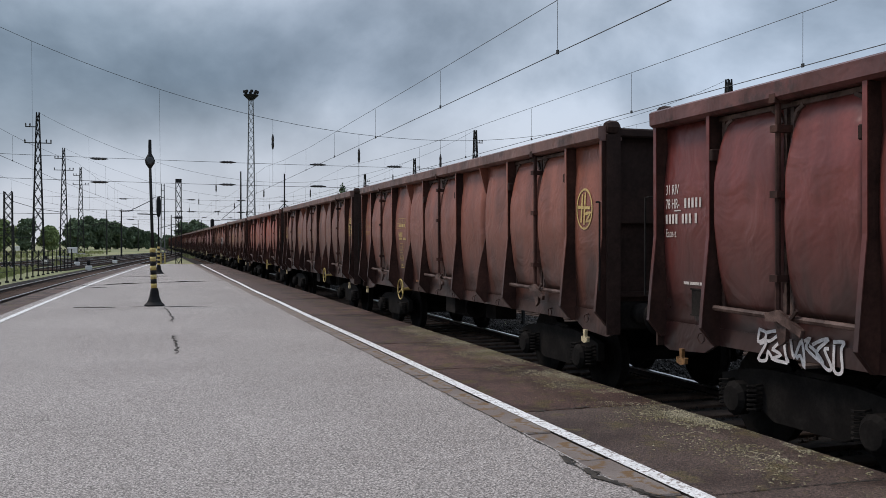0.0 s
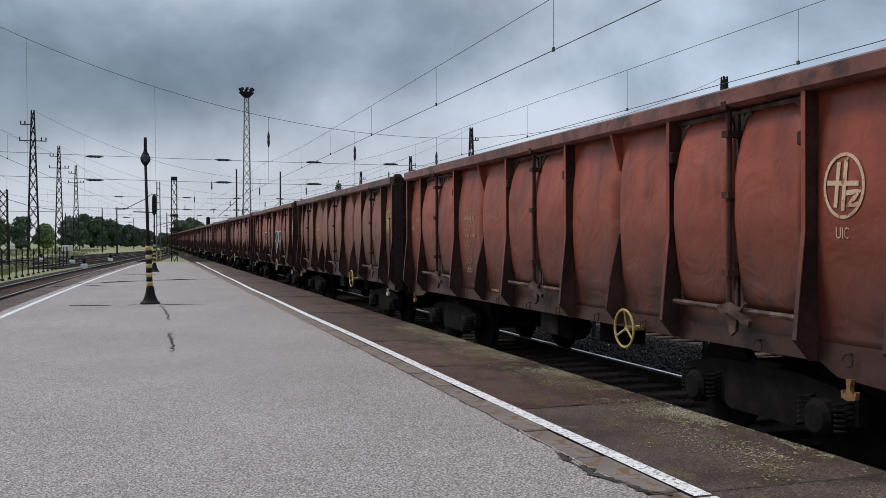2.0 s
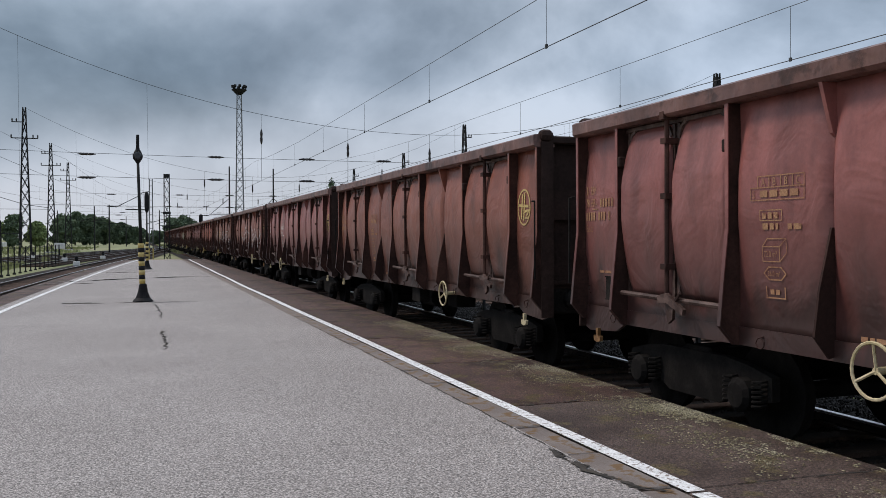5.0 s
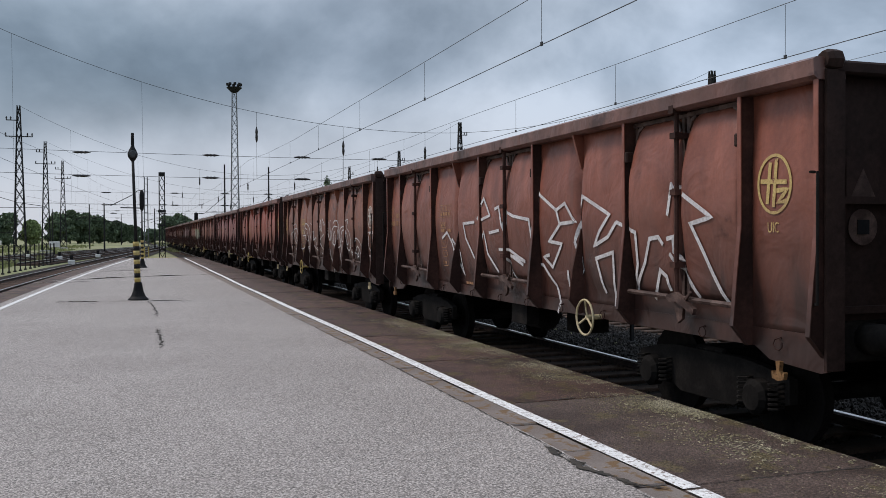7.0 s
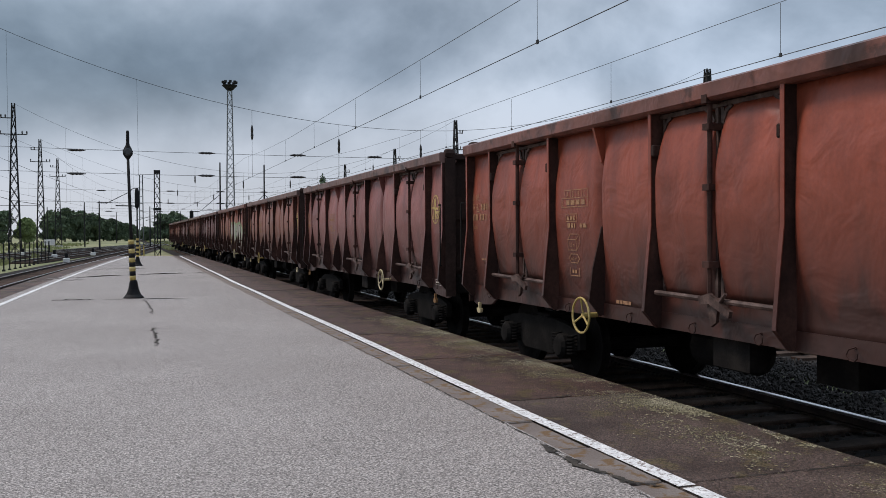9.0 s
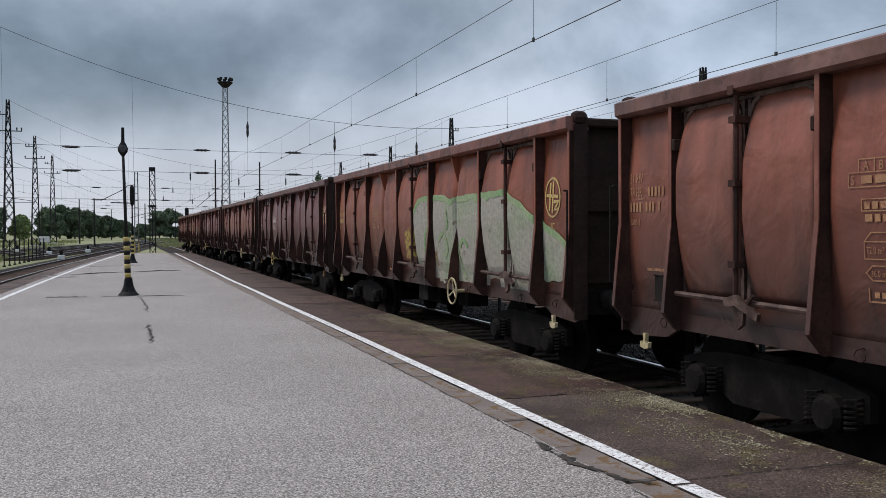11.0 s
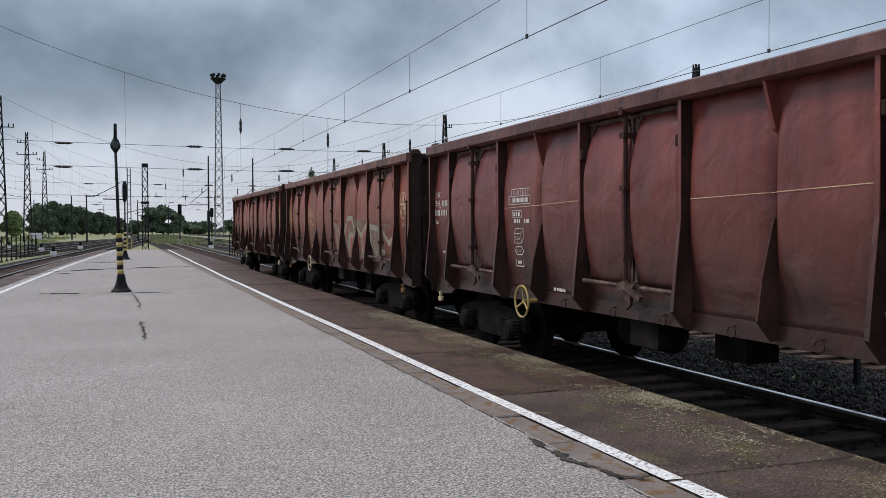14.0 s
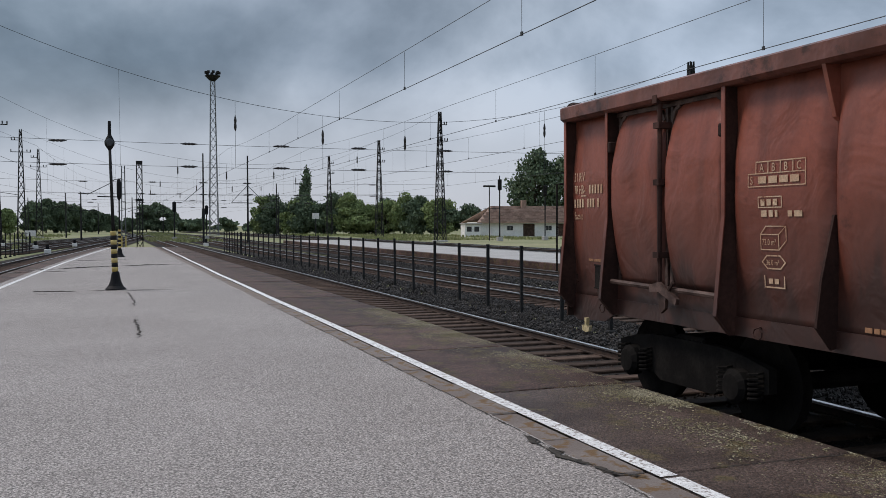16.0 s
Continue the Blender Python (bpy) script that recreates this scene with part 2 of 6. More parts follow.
rail_steel = material("worn_rail_steel", (0.55, 0.55, 0.55), (0.7, 0.7, 0.7), 4, 60, 0.28, 1.0, 0.02)
rail_rust = material("rusty_rail_web", (0.030, 0.018, 0.014), (0.060, 0.036, 0.026), 5, 50, 0.85)
ballast_mat = material("dark_ballast_stone", (0.034, 0.030, 0.028), (0.078, 0.071, 0.067), 2, 30, 0.9, island=0.5, spec=0.2)
# stones below the train: brown, with the shade there put into the colour
track_stone = material("shade_brown_ballast_stone", (0.028, 0.020, 0.016), (0.055, 0.040, 0.032), 2, 30, 0.85, island=0.5, spec=0.2)
ballast_bed = material("ballast_bed", (0.022, 0.019, 0.017), (0.045, 0.039, 0.036), 0.8, 18, 0.95, bump=0.9, spec=0.1)
asphalt = chips(material("grey_platform_asphalt", (0.283, 0.256, 0.240), (0.318, 0.289, 0.272), 0.35, 60, 0.9, bump=0.35, grain=(0.41, 0.59, 0.5, 1.5), spec=0.2), 78.0, 0.5, 1.45)
kerb_mat = chips(material("damp_red_brown_concrete", (0.031, 0.0150, 0.0115), (0.100, 0.056, 0.044), 0.9, 50, 0.6, bump=0.5, third=(0.078, 0.054, 0.022), spot=0.535, spec=0.22, rnd=0.16, grain=(0.38, 0.64, 0.45, 1.8)), 60.0, 0.5, 1.55)
# nearest slabs: a grey-brown of their own, with wet sheen put into it
kerb_grey = chips(material("damp_sheen_grey_concrete", (0.044, 0.028, 0.022), (0.104, 0.073, 0.061), 0.8, 50, 0.55, bump=0.5, third=(0.090, 0.068, 0.034), spot=0.55, spec=0.3, rnd=0.1, grain=(0.38, 0.64, 0.5, 1.7)), 60.0, 0.5, 1.5)
joint_mat = material("worn_joint_strip", (0.16, 0.13, 0.115), (0.22, 0.19, 0.17), 1.5, 60, 0.85, bump=0.3, third=(0.15, 0.088, 0.040), spot=0.53)
crack_mat = material("dirt_in_cracks", (0.03, 0.026, 0.022), (0.06, 0.05, 0.04), 6, 60, 0.95)
white_line = material("worn_white_line_paint", (0.66, 0.66, 0.65), (0.78, 0.78, 0.77), 7, 60, 0.8, third=(0.26, 0.22, 0.20), spot=0.535, spec=0.2)
grass_mat = material("yard_grass", (0.20, 0.225, 0.085), (0.32, 0.31, 0.15), 0.05, 3.0, 0.95, island=0.3)
yard_mat = material("yard_ground", (0.16, 0.175, 0.075), (0.25, 0.235, 0.13), 0.035, 1.6, 0.95, bump=0.4)
mast_mat = material("weathered_mast_steel", (0.016, 0.016, 0.017), (0.030, 0.029, 0.028), 1.0, 20, 0.8, spec=0.15)
galvanised = material("dull_galvanised_steel", (0.10, 0.105, 0.11), (0.16, 0.165, 0.165), 1.0, 20, 0.6, 0.2)
wire_mat = material("dark_overhead_wire", (0.03, 0.032, 0.034), (0.05, 0.05, 0.052), 1.0, 20, 0.6)
insulator_mat = material("dark_glazed_insulator", (0.02, 0.016, 0.015), (0.035, 0.028, 0.025), 4, 20, 0.3)
black_paint = material("faded_black_paint", (0.008, 0.008, 0.009), (0.018, 0.017, 0.017), 3, 40, 0.7, spec=0.15)
yellow_paint = material("faded_yellow_paint", (0.40, 0.29, 0.08), (0.48, 0.37, 0.15), 3, 40, 0.65, third=(0.2, 0.14, 0.05), spot=0.66)
white_paint = material("dusty_white_paint", (0.62, 0.60, 0.57), (0.72, 0.70, 0.67), 3, 40, 0.7)
wall_white = material("whitewashed_wall", (0.66, 0.65, 0.62), (0.76, 0.75, 0.72), 0.6, 12, 0.9)
roof_mat = material("weathered_roof_tile", (0.25, 0.165, 0.128), (0.34, 0.235, 0.185), 0.7, 9, 0.9, island=0.25)
dark_glass = material("dark_window_glass", (0.02, 0.022, 0.025), (0.03, 0.033, 0.036), 2, 10, 0.1)
leaf_dark = material("dark_green_leaves", (0.095, 0.130, 0.080), (0.135, 0.175, 0.105), 0.25, 2.0, 0.9, bump=0, island=0.28, spec=0.15)
leaf_light = material("fresh_green_leaves", (0.16, 0.205, 0.085), (0.23, 0.28, 0.12), 0.25, 2.0, 0.9, bump=0, island=0.3, spec=0.15)
bark = material("grey_brown_bark", (0.05, 0.04, 0.032), (0.09, 0.075, 0.06), 2, 20, 0.95)
sleeper_mat = material("grey_brown_sleeper", (0.050, 0.031, 0.023), (0.098, 0.064, 0.048), 2, 30, 0.95, rnd=0.35, spec=0.2)
platform_far = material("pale_concrete", (0.33, 0.315, 0.30), (0.39, 0.375, 0.36), 0.5, 20, 0.9)
mark_white = material("stencil_white", (0.62, 0.58, 0.54), (0.46, 0.40, 0.37), 2.5, 40, 0.75, third=(0.22, 0.12, 0.09), spot=0.62)
mark_yellow = material("stencil_yellow", (0.50, 0.36, 0.14), (0.38, 0.26, 0.12), 2.5, 40, 0.75, third=(0.22, 0.10, 0.06), spot=0.60)
mark_cream = material("faded_cream_stencil", (0.56, 0.40, 0.27), (0.42, 0.25, 0.155), 2.5, 40, 0.75, third=(0.22, 0.10, 0.06), spot=0.58)
cream_paint = material("dull_cream_paint", (0.46, 0.38, 0.21), (0.54, 0.46, 0.30), 3, 40, 0.65, third=(0.2, 0.13, 0.06), spot=0.64)
ochre_rust = material("rusty_ochre_steel", (0.16, 0.080, 0.028), (0.23, 0.12, 0.045), 5, 40, 0.7, third=(0.09, 0.04, 0.02), spot=0.58)
mark_faint = material("faded_stencil", (0.38, 0.205, 0.105), (0.27, 0.13, 0.070), 2.5, 40, 0.75, third=(0.22, 0.09, 0.055), spot=0.56)
spray_white = material("white_spray_paint", (0.62, 0.60, 0.60), (0.50, 0.47, 0.47), 2.5, 30, 0.6)
spray_faint = material("worn_pale_spray_paint", (0.30, 0.22, 0.19), (0.21, 0.12, 0.10), 1.3, 20, 0.7, third=(0.19, 0.07, 0.045), spot=0.50)
worn_haze = material("worn_off_spray_paint", (0.155, 0.045, 0.028), (0.19, 0.145, 0.115), 1.9, 20, 0.7, third=(0.15, 0.05, 0.03), spot=0.56, edges=(0.42, 0.56))
spray_grey = material("grey_green_spray_paint", (0.30, 0.27, 0.21), (0.21, 0.19, 0.14), 1.6, 20, 0.7, third=(0.16, 0.06, 0.04), spot=0.60)
spray_black = material("dark_spray_paint", (0.02, 0.02, 0.024), (0.035, 0.032, 0.035), 2.5, 30, 0.6)
spray_green = material("pale_green_spray_paint", (0.33, 0.31, 0.265), (0.25, 0.30, 0.20), 0.9, 16, 0.65, third=(0.17, 0.12, 0.09), spot=0.61, edges=(0.5, 0.64))
spray_yellow = material("yellow_spray_paint", (0.42, 0.33, 0.06), (0.30, 0.22, 0.06), 3.0, 20, 0.65, third=(0.20, 0.07, 0.04), spot=0.50)
spray_bright = material("bright_green_spray_paint", (0.20, 0.32, 0.15), (0.27, 0.33, 0.19), 1.8, 20, 0.65)
spray_red = material("red_spray_paint", (0.36, 0.07, 0.07), (0.30, 0.10, 0.09), 2, 20, 0.65)
blue_paper = material("bright_blue_paper", (0.05, 0.28, 0.62), (0.07, 0.34, 0.68), 3, 30, 0.6)
amber = material("amber_sign", (0.60, 0.36, 0.03), (0.66, 0.42, 0.05), 3, 30, 0.5)

# ---------------------------------------------------------------- mesh tools
def box(bm, x0, x1, y0, y1, z0, z1, bevel=0.0):
    vs = [bm.verts.new((x, y, z)) for x in (x0, x1) for y in (y0, y1) for z in (z0, z1)]
    fs = [bm.faces.new([vs[i] for i in f]) for f in ((0, 1, 3, 2), (4, 6, 7, 5), (0, 4, 5, 1), (2, 3, 7, 6), (0, 2, 6, 4), (1, 5, 7, 3))]
    if bevel:
        es = list({e for f in fs for e in f.edges})
        bmesh.ops.bevel(bm, geom=es, offset=bevel, segments=1, affect="EDGES", profile=0.5)


def bar(bm, p, q, r, n=6, r2=None):
    """A round bar from p to q, with caps; r2 is the radius at q."""
    p, q = Vector(p), Vector(q)
    r2 = r if r2 is None else r2
    d = (q - p).normalized()
    a = d.orthogonal().normalized()
    b = d.cross(a)
    ring = [[bm.verts.new(c + (a * math.cos(2 * math.pi * i / n) + b * math.sin(2 * math.pi * i / n)) * k) for i in range(n)] for c, k in ((p, r), (q, r2))]
    for i in range(n):
        bm.faces.new((ring[0][i], ring[0][(i + 1) % n], ring[1][(i + 1) % n], ring[1][i]))
    bm.faces.new(ring[0][::-1])
    bm.faces.new(ring[1])


def tube(bm, pts, r, n=5):
    """A round rod bent through the points, one closed skin."""
    pts = [Vector(p) for p in pts]
    rings = []
    side = None
    for i, p in enumerate(pts):
        d = (pts[min(i + 1, len(pts) - 1)] - pts[max(i - 1, 0)]).normalized()
        a = d.orthogonal() if side is None else side - d * side.dot(d)
        if a.length < 1e-5:
            a = d.orthogonal()
        a.normalize()
        side = a
        c = d.cross(a)
        rings.append([bm.verts.new(p + (a * math.cos(2 * math.pi * k / n) + c * math.sin(2 * math.pi * k / n)) * r) for k in range(n)])
    for u, v in zip(rings, rings[1:]):
        for k in range(n):
            bm.faces.new((u[k], u[(k + 1) % n], v[(k + 1) % n], v[k]))
    bm.faces.new(rings[0][::-1])
    bm.faces.new(rings[-1])


def prism(bm, outline, axis, lo, hi):
    """An outline of 2D points pushed along an axis (0, 1 or 2)."""
    def at(p, h):
        v = list(p)
        v.insert(axis, h)
        return v
    a = [bm.verts.new(at(p, lo)) for p in outline]
    b = [bm.verts.new(at(p, hi)) for p in outline]
    n = len(outline)
    bm.faces.new(a[::-1])
    bm.faces.new(b)
    for i in range(n):
        bm.faces.new((a[i], a[(i + 1) % n], b[(i + 1) % n], b[i]))


def lathe(bm, profile, centre, axis="Z", n=16):
    """A turned shape: (radius, height) pairs about an axis."""
    c = Vector(centre)
    rings = []
    for r, h in profile:
        ring = []
        for i in range(n):
            a = 2 * math.pi * i / n
            v = Vector((r * math.cos(a), r * math.sin(a), h))
            if axis == "X":
                v = Vector((h, v.x, v.y))
            elif axis == "Y":
                v = Vector((v.x, h, v.y))
            ring.append(bm.verts.new(c + v))
        rings.append(ring)
    for a, b in zip(rings, rings[1:]):
        for i in range(n):
            bm.faces.new((a[i], a[(i + 1) % n], b[(i + 1) % n], b[i]))
    bm.faces.new(rings[0][::-1])
    bm.faces.new(rings[-1])


def mesh_of(name, bm, mat, smooth=False):
    bmesh.ops.recalc_face_normals(bm, faces=bm.faces)
    me = bpy.data.meshes.new(name)
    bm.to_mesh(me)
    bm.free()
    if mat:
        me.materials.append(mat)
    if smooth:
        for p in me.polygons:
            p.use_smooth = True
    return me


def part(name, bm, mat, parent, label="", smooth=False):
    ob = new(name, mesh_of(name, bm, mat, smooth) if isinstance(bm, bmesh.types.BMesh) else bm)
    ob.parent = parent
    if label:
        tagged(ob, label)
    return ob


def thing(name, at, label, category, group="", kind="", rz=0.0):
    ob = new(name)
    ob.empty_display_size = 0.3
    ob.matrix_basis = pose(*at, 0, 0, rz)
    return tagged(ob, label, category, group, kind)


def solid(name, bm, mat, label, category, group="", kind="", smooth=False):
    return tagged(new(name, mesh_of(name, bm, mat, smooth)), label, category, group, kind)


# stencilled words, made once with the built-in font
LETTERS = {}
for body, size in (("31 RIV", 0.15), ("78 HR-", 0.15), ("Eas-z", 0.125), ("Eaos-z", 0.125), ("A", 0.1), ("B", 0.1), ("C", 0.1), ("S", 0.1), ("UIC", 0.13), ("72.0 m\u00b3", 0.075), ("36.0 m\u00b2", 0.065)):
    cu = bpy.data.curves.new("lettering", "FONT")
    cu.body, cu.size, cu.resolution_u = body, size, 3
    tmp = new("lettering", cu)
    LETTERS[body, size] = bpy.data.meshes.new_from_object(tmp.evaluated_get(bpy.context.evaluated_depsgraph_get()))
    bpy.data.objects.remove(tmp)
    bpy.data.curves.remove(cu)

# ---------------------------------------------------------------- ground, platform, tracks
def left_line(y):
    d = max(y, 0) - 26.0
    if d > 40:
        return -2.74 + 0.0401 * 40 + 0.00046 * 1600 + (d - 40) * 0.0769
    return -2.74 + 0.0401 * d + 0.00046 * d * d


def left_edge(y):
    return left_line(y) - 1.05


bm = bmesh.new()
vs = [bm.verts.new(p) for p in ((-2500, -600, GROUND - 0.06), (2500, -600, GROUND - 0.06), (2500, 4000, GROUND - 0.06), (-2500, 4000, GROUND - 0.06))]
bm.faces.new(vs)
solid("ground", bm, yard_mat, "flat railway yard ground with thin grass", "ground", kind="structure")

PLAT_NEAR, PLAT_END, STRIP = -14.0, 72.5, 3.02
platform = thing("platform", (0, 0, 0), "long grey asphalt station platform with a red-brown concrete edge", "platform", kind="structure")
ys = [PLAT_NEAR + (PLAT_END - PLAT_NEAR) * i / 40 for i in range(41)]
bm = bmesh.new()
ring = [(left_edge(y) + 0.72, y) for y in ys] + [(STRIP + 0.05 * math.sin(y * 1.7) + 0.03 * math.sin(y * 4.1), y) for y in reversed(ys)]
prism(bm, ring, 2, -0.5, 0.0)
part("asphalt_top", bm, asphalt, platform, "grey fine-grained asphalt with cracks")
bm = bmesh.new()
prism(bm, [(STRIP - 0.2, PLAT_NEAR), (EDGE - 0.1, PLAT_NEAR), (EDGE - 0.1, PLAT_END), (STRIP - 0.2, PLAT_END)], 2, -0.6, -0.02)
prism(bm, [(left_edge(y) + 0.08, y) for y in ys] + [(left_edge(y) + 0.9, y) for y in reversed(ys)], 2, -0.6, -0.02)
part("foundation", bm, joint_mat, platform)

# painted lines
bm = bmesh.new()
for y0, y1 in ((PLAT_NEAR, 4.86), (4.9, 30.0), (30.0, 71.0)):
    n = max(2, int((y1 - y0) / 1.5))
    for i in range(n):
        a, b = y0 + (y1 - y0) * i / n, y0 + (y1 - y0) * (i + 1) / n
        wa, wb = (0.01 * math.sin(v * 0.55) + 0.007 * max(0.0, v - 30.0) for v in (a, b))
        v = [bm.verts.new(p) for p in ((3.27 + wa, a, 0.008), (3.40 + wa, a, 0.008), (3.40 + wb, b, 0.008), (3.27 + wb, b, 0.008))]
        bm.faces.new(v)
part("safety_line", bm, white_line, platform, "worn white painted safety line")
bm = bmesh.new()
for i in range(60):
    a, b = PLAT_NEAR + i * 1.42, PLAT_NEAR + (i + 1) * 1.42
    bm.faces.new([bm.verts.new(p) for p in ((left_line(a) - 0.06, a, 0.008), (left_line(a) + 0.07, a, 0.008), (left_line(b) + 0.07, b, 0.008), (left_line(b) - 0.06, b, 0.008))])
part("safety_line", bm, white_line, platform, "worn white painted safety line")
bm = bmesh.new()
box(bm, -0.4, 3.2, PLAT_END - 0.5, PLAT_END - 0.12, 0.003, 0.009)
part("end_line", bm, yellow_paint, platform, "worn yellow line across the platform's end")


def rail_mesh(name, path, mat_top, owner):
    """Flat-bottomed rail along a path of (x, y): foot and web, and the bright head."""
    for nm, lo, hi, half, mat in (("rail_foot", -0.165, -0.15, 0.07, rail_rust), ("rail_web", -0.15, -0.07, 0.012, rail_rust), ("rail_head", -0.07, -0.04, 0.035, mat_top)):
        bm = bmesh.new()
        rows = []
        for x, y in path:
            rows.append([bm.verts.new((x + sx * half, y, RAIL + z)) for sx, z in ((-1, lo), (1, lo), (1, hi), (-1, hi))])
        for a, b in zip(rows, rows[1:]):
            for i in range(4):
                bm.faces.new((a[i], a[(i + 1) % 4], b[(i + 1) % 4], b[i]))
        bm.faces.new(rows[0]); bm.faces.new(rows[-1][::-1])
        part(nm, bm, mat, owner, "bright worn running surface" if nm == "rail_head" else "")


sleeper_bm = bmesh.new()
box(sleeper_bm, -1.3, 1.3, -0.13, 0.13, -0.20, 0.0, 0.015)
sleeper_mesh = mesh_of("sleeper", sleeper_bm, sleeper_mat)


def track(name, centre, y0, y1, sleepers=None, label="railway track on dark ballast", shiny=rail_steel, bed=2.3):
    """A track along x = centre(y): two rails, sleepers."""
    tr = thing(name, (0, 0, 0), label, "railway track", kind="structure")
    n = max(2, int((y1 - y0) / 6))
    ypts = [y0 + (y1 - y0) * i / n for i in range(n + 1)]
    for s in (-0.7525, 0.7525):
        rail_mesh("rail", [(centre(y) + s, y) for y in ypts], shiny, tr)
    if sleepers:
        a, b = sleepers
        for i in range(int((b - a) / 0.62)):
            y = a + i * 0.62
            o = part("sleeper", sleeper_mesh, None, tr)
            o.location = (centre(y) + random.uniform(-0.03, 0.03), y, RAIL - 0.165)
    bm = bmesh.new()
    for i in range(int((y1 - y0) / 0.62)):
        y = y0 + i * 0.62
        if sleepers and sleepers[0] <= y < sleepers[1]:
            continue
        if y > 150 and i % 2:
            continue
        c = centre(y)
        box(bm, c - 1.3, c + 1.3, y - 0.13, y + 0.13, RAIL - 0.36, RAIL - 0.165)
    tagged(part("far_sleepers", bm, sleeper_mat, tr), kind="stuff")
    bm = bmesh.new()
    for y in ypts[:-1]:
        yb = min(y + (y1 - y0) / n, y1)
        ca, cb = centre(y), centre(yb)
        prism_pts = [bm.verts.new(p) for p in ((ca - bed, y, GROUND), (ca + bed, y, GROUND), (cb + bed, yb, GROUND), (cb - bed, yb, GROUND))]
        bm.faces.new(prism_pts)
    tagged(part("ballast_bed", bm, ballast_bed, tr), kind="stuff")
    return tr


track("train_track", lambda y: TRACK if y < 90 else TRACK - 0.00002 * (y - 90) ** 2, -60, 420, (4.0, 44.0))
for x, lim in ((11.75, (14.0, 60.0)), (16.9, (20, 50)), (28.6, None), (33.6, None)):
    track("yard_track", lambda y, x=x: x if y < 110 else x - 0.00012 * (y - 110) ** 2 * (x / 20), -20, 300, lim)
track("left_track", lambda y: left_edge(y) - 2.2, -20, 260, (26, 75))
for off in (5.0, 10.2, 15.6):
    track("left_yard_track", lambda y, off=off: left_edge(y) - 2.2 - off * (1 if y < 70 else max(0.12, 1 - (y - 70) * 0.006)), 76, 320, None, bed=1.45)

# loose ballast stones beside the near tracks
def stones(name, xr, yr, count, size, low=0.0, high=0.07, mat=ballast_mat):
    verts, faces = [], []
    for _ in range(count):
        c = Vector((random.uniform(*xr), random.uniform(*yr), GROUND + random.uniform(low, high)))
        s = random.uniform(0.6, 1.3) * size
        m = Euler([random.uniform(0, 6.3) for _ in range(3)]).to_matrix()
        b = len(verts)
        for p in ((1, 0, 0), (-1, 0, 0), (0, 0.8, 0), (0, -0.8, 0), (0, 0, 0.7), (0, 0, -0.7)):
            verts.append(c + m @ Vector(p) * s)
        for f in ((0, 2, 4), (2, 1, 4), (1, 3, 4), (3, 0, 4), (2, 0, 5), (1, 2, 5), (3, 1, 5), (0, 3, 5)):
            faces.append([b + i for i in f])
    me = bpy.data.meshes.new(name)
    me.from_pydata(verts, [], faces)
    me.materials.append(mat)
    return tagged(new(name, me), "loose dark grey ballast stones between the tracks", "ballast", kind="stuff")


stones("ballast", (7.95, 10.3), (5, 26), 13000, 0.034)
stones("ballast", (7.95, 10.3), (26, 60), 5000, 0.05)
stones("ballast", (10.3, 13.2), (14, 60), 5000, 0.045, -0.03, 0.02)
stones("ballast", (13.2, 15.2), (18, 60), 4500, 0.05)
stones("ballast", (4.95, 7.95), (4, 44), 22000, 0.032, -0.035, 0.012, track_stone)

# ---------------------------------------------------------------- open goods wagons
# wagon space: origin on the rails under its middle, -x is the side towards the platform, +y its far end
HALF = 1.47
SILL, RIM, TOP = 0.92, 3.19, 3.34
POSTS = (0.0, 1.0, 3.04, 5.48, 7.52, 9.96, 12.0, 13.0)      # from the far end
DOORS = ((1.0, 2.02, 3.04), (5.48, 6.5, 7.52), (9.96, 10.98, 12.0))
STIFF = (4.26, 8.74)
SHEET = HALF - 0.18


def wy(d):
    return BODY / 2 - d


def bays():
    out = [(0.0, 1.0, 0.06)]
    for a, m, b in DOORS:
        out += [(a, m, 0.125), (m, b, 0.125)]
    out += [(3.04, 4.26, 0.08), (4.26, 5.48, 0.08), (7.52, 8.74, 0.08), (8.74, 9.96, 0.08), (12.0, 13.0, 0.05)]
    return sorted(out)


BAYS = bays()


def bulge(d, z):
    """How far the sheet stands out at a distance d from the far end, at a height z: each bay is pressed outward by its load."""
    for a, b, k in BAYS:
        if a <= d <= b:
            u = (d - a) / (b - a)
            w = min(max((z - 1.23) / (3.15 - 1.23), 0), 1)
            # a pillow with rounded corners; its upper plate leans back to the rim, its lower one to the sill
            q = max(0.0, 1 - abs(2 * u - 1) ** 4 - abs(2 * w - 1) ** 4.5)
            q = min(1.0, q / 0.5)
            s = q * (1.35 - 0.35 * q) * (0.34 + 0.66 * max(0.0, min(1.0, (z - 1.25) / 0.85, (3.15 - z) / 0.62)))
            return k * min(s, 1.0) + 0.012 * noise.noise((d * 1.6, z * 1.6, a))
    return 0.0


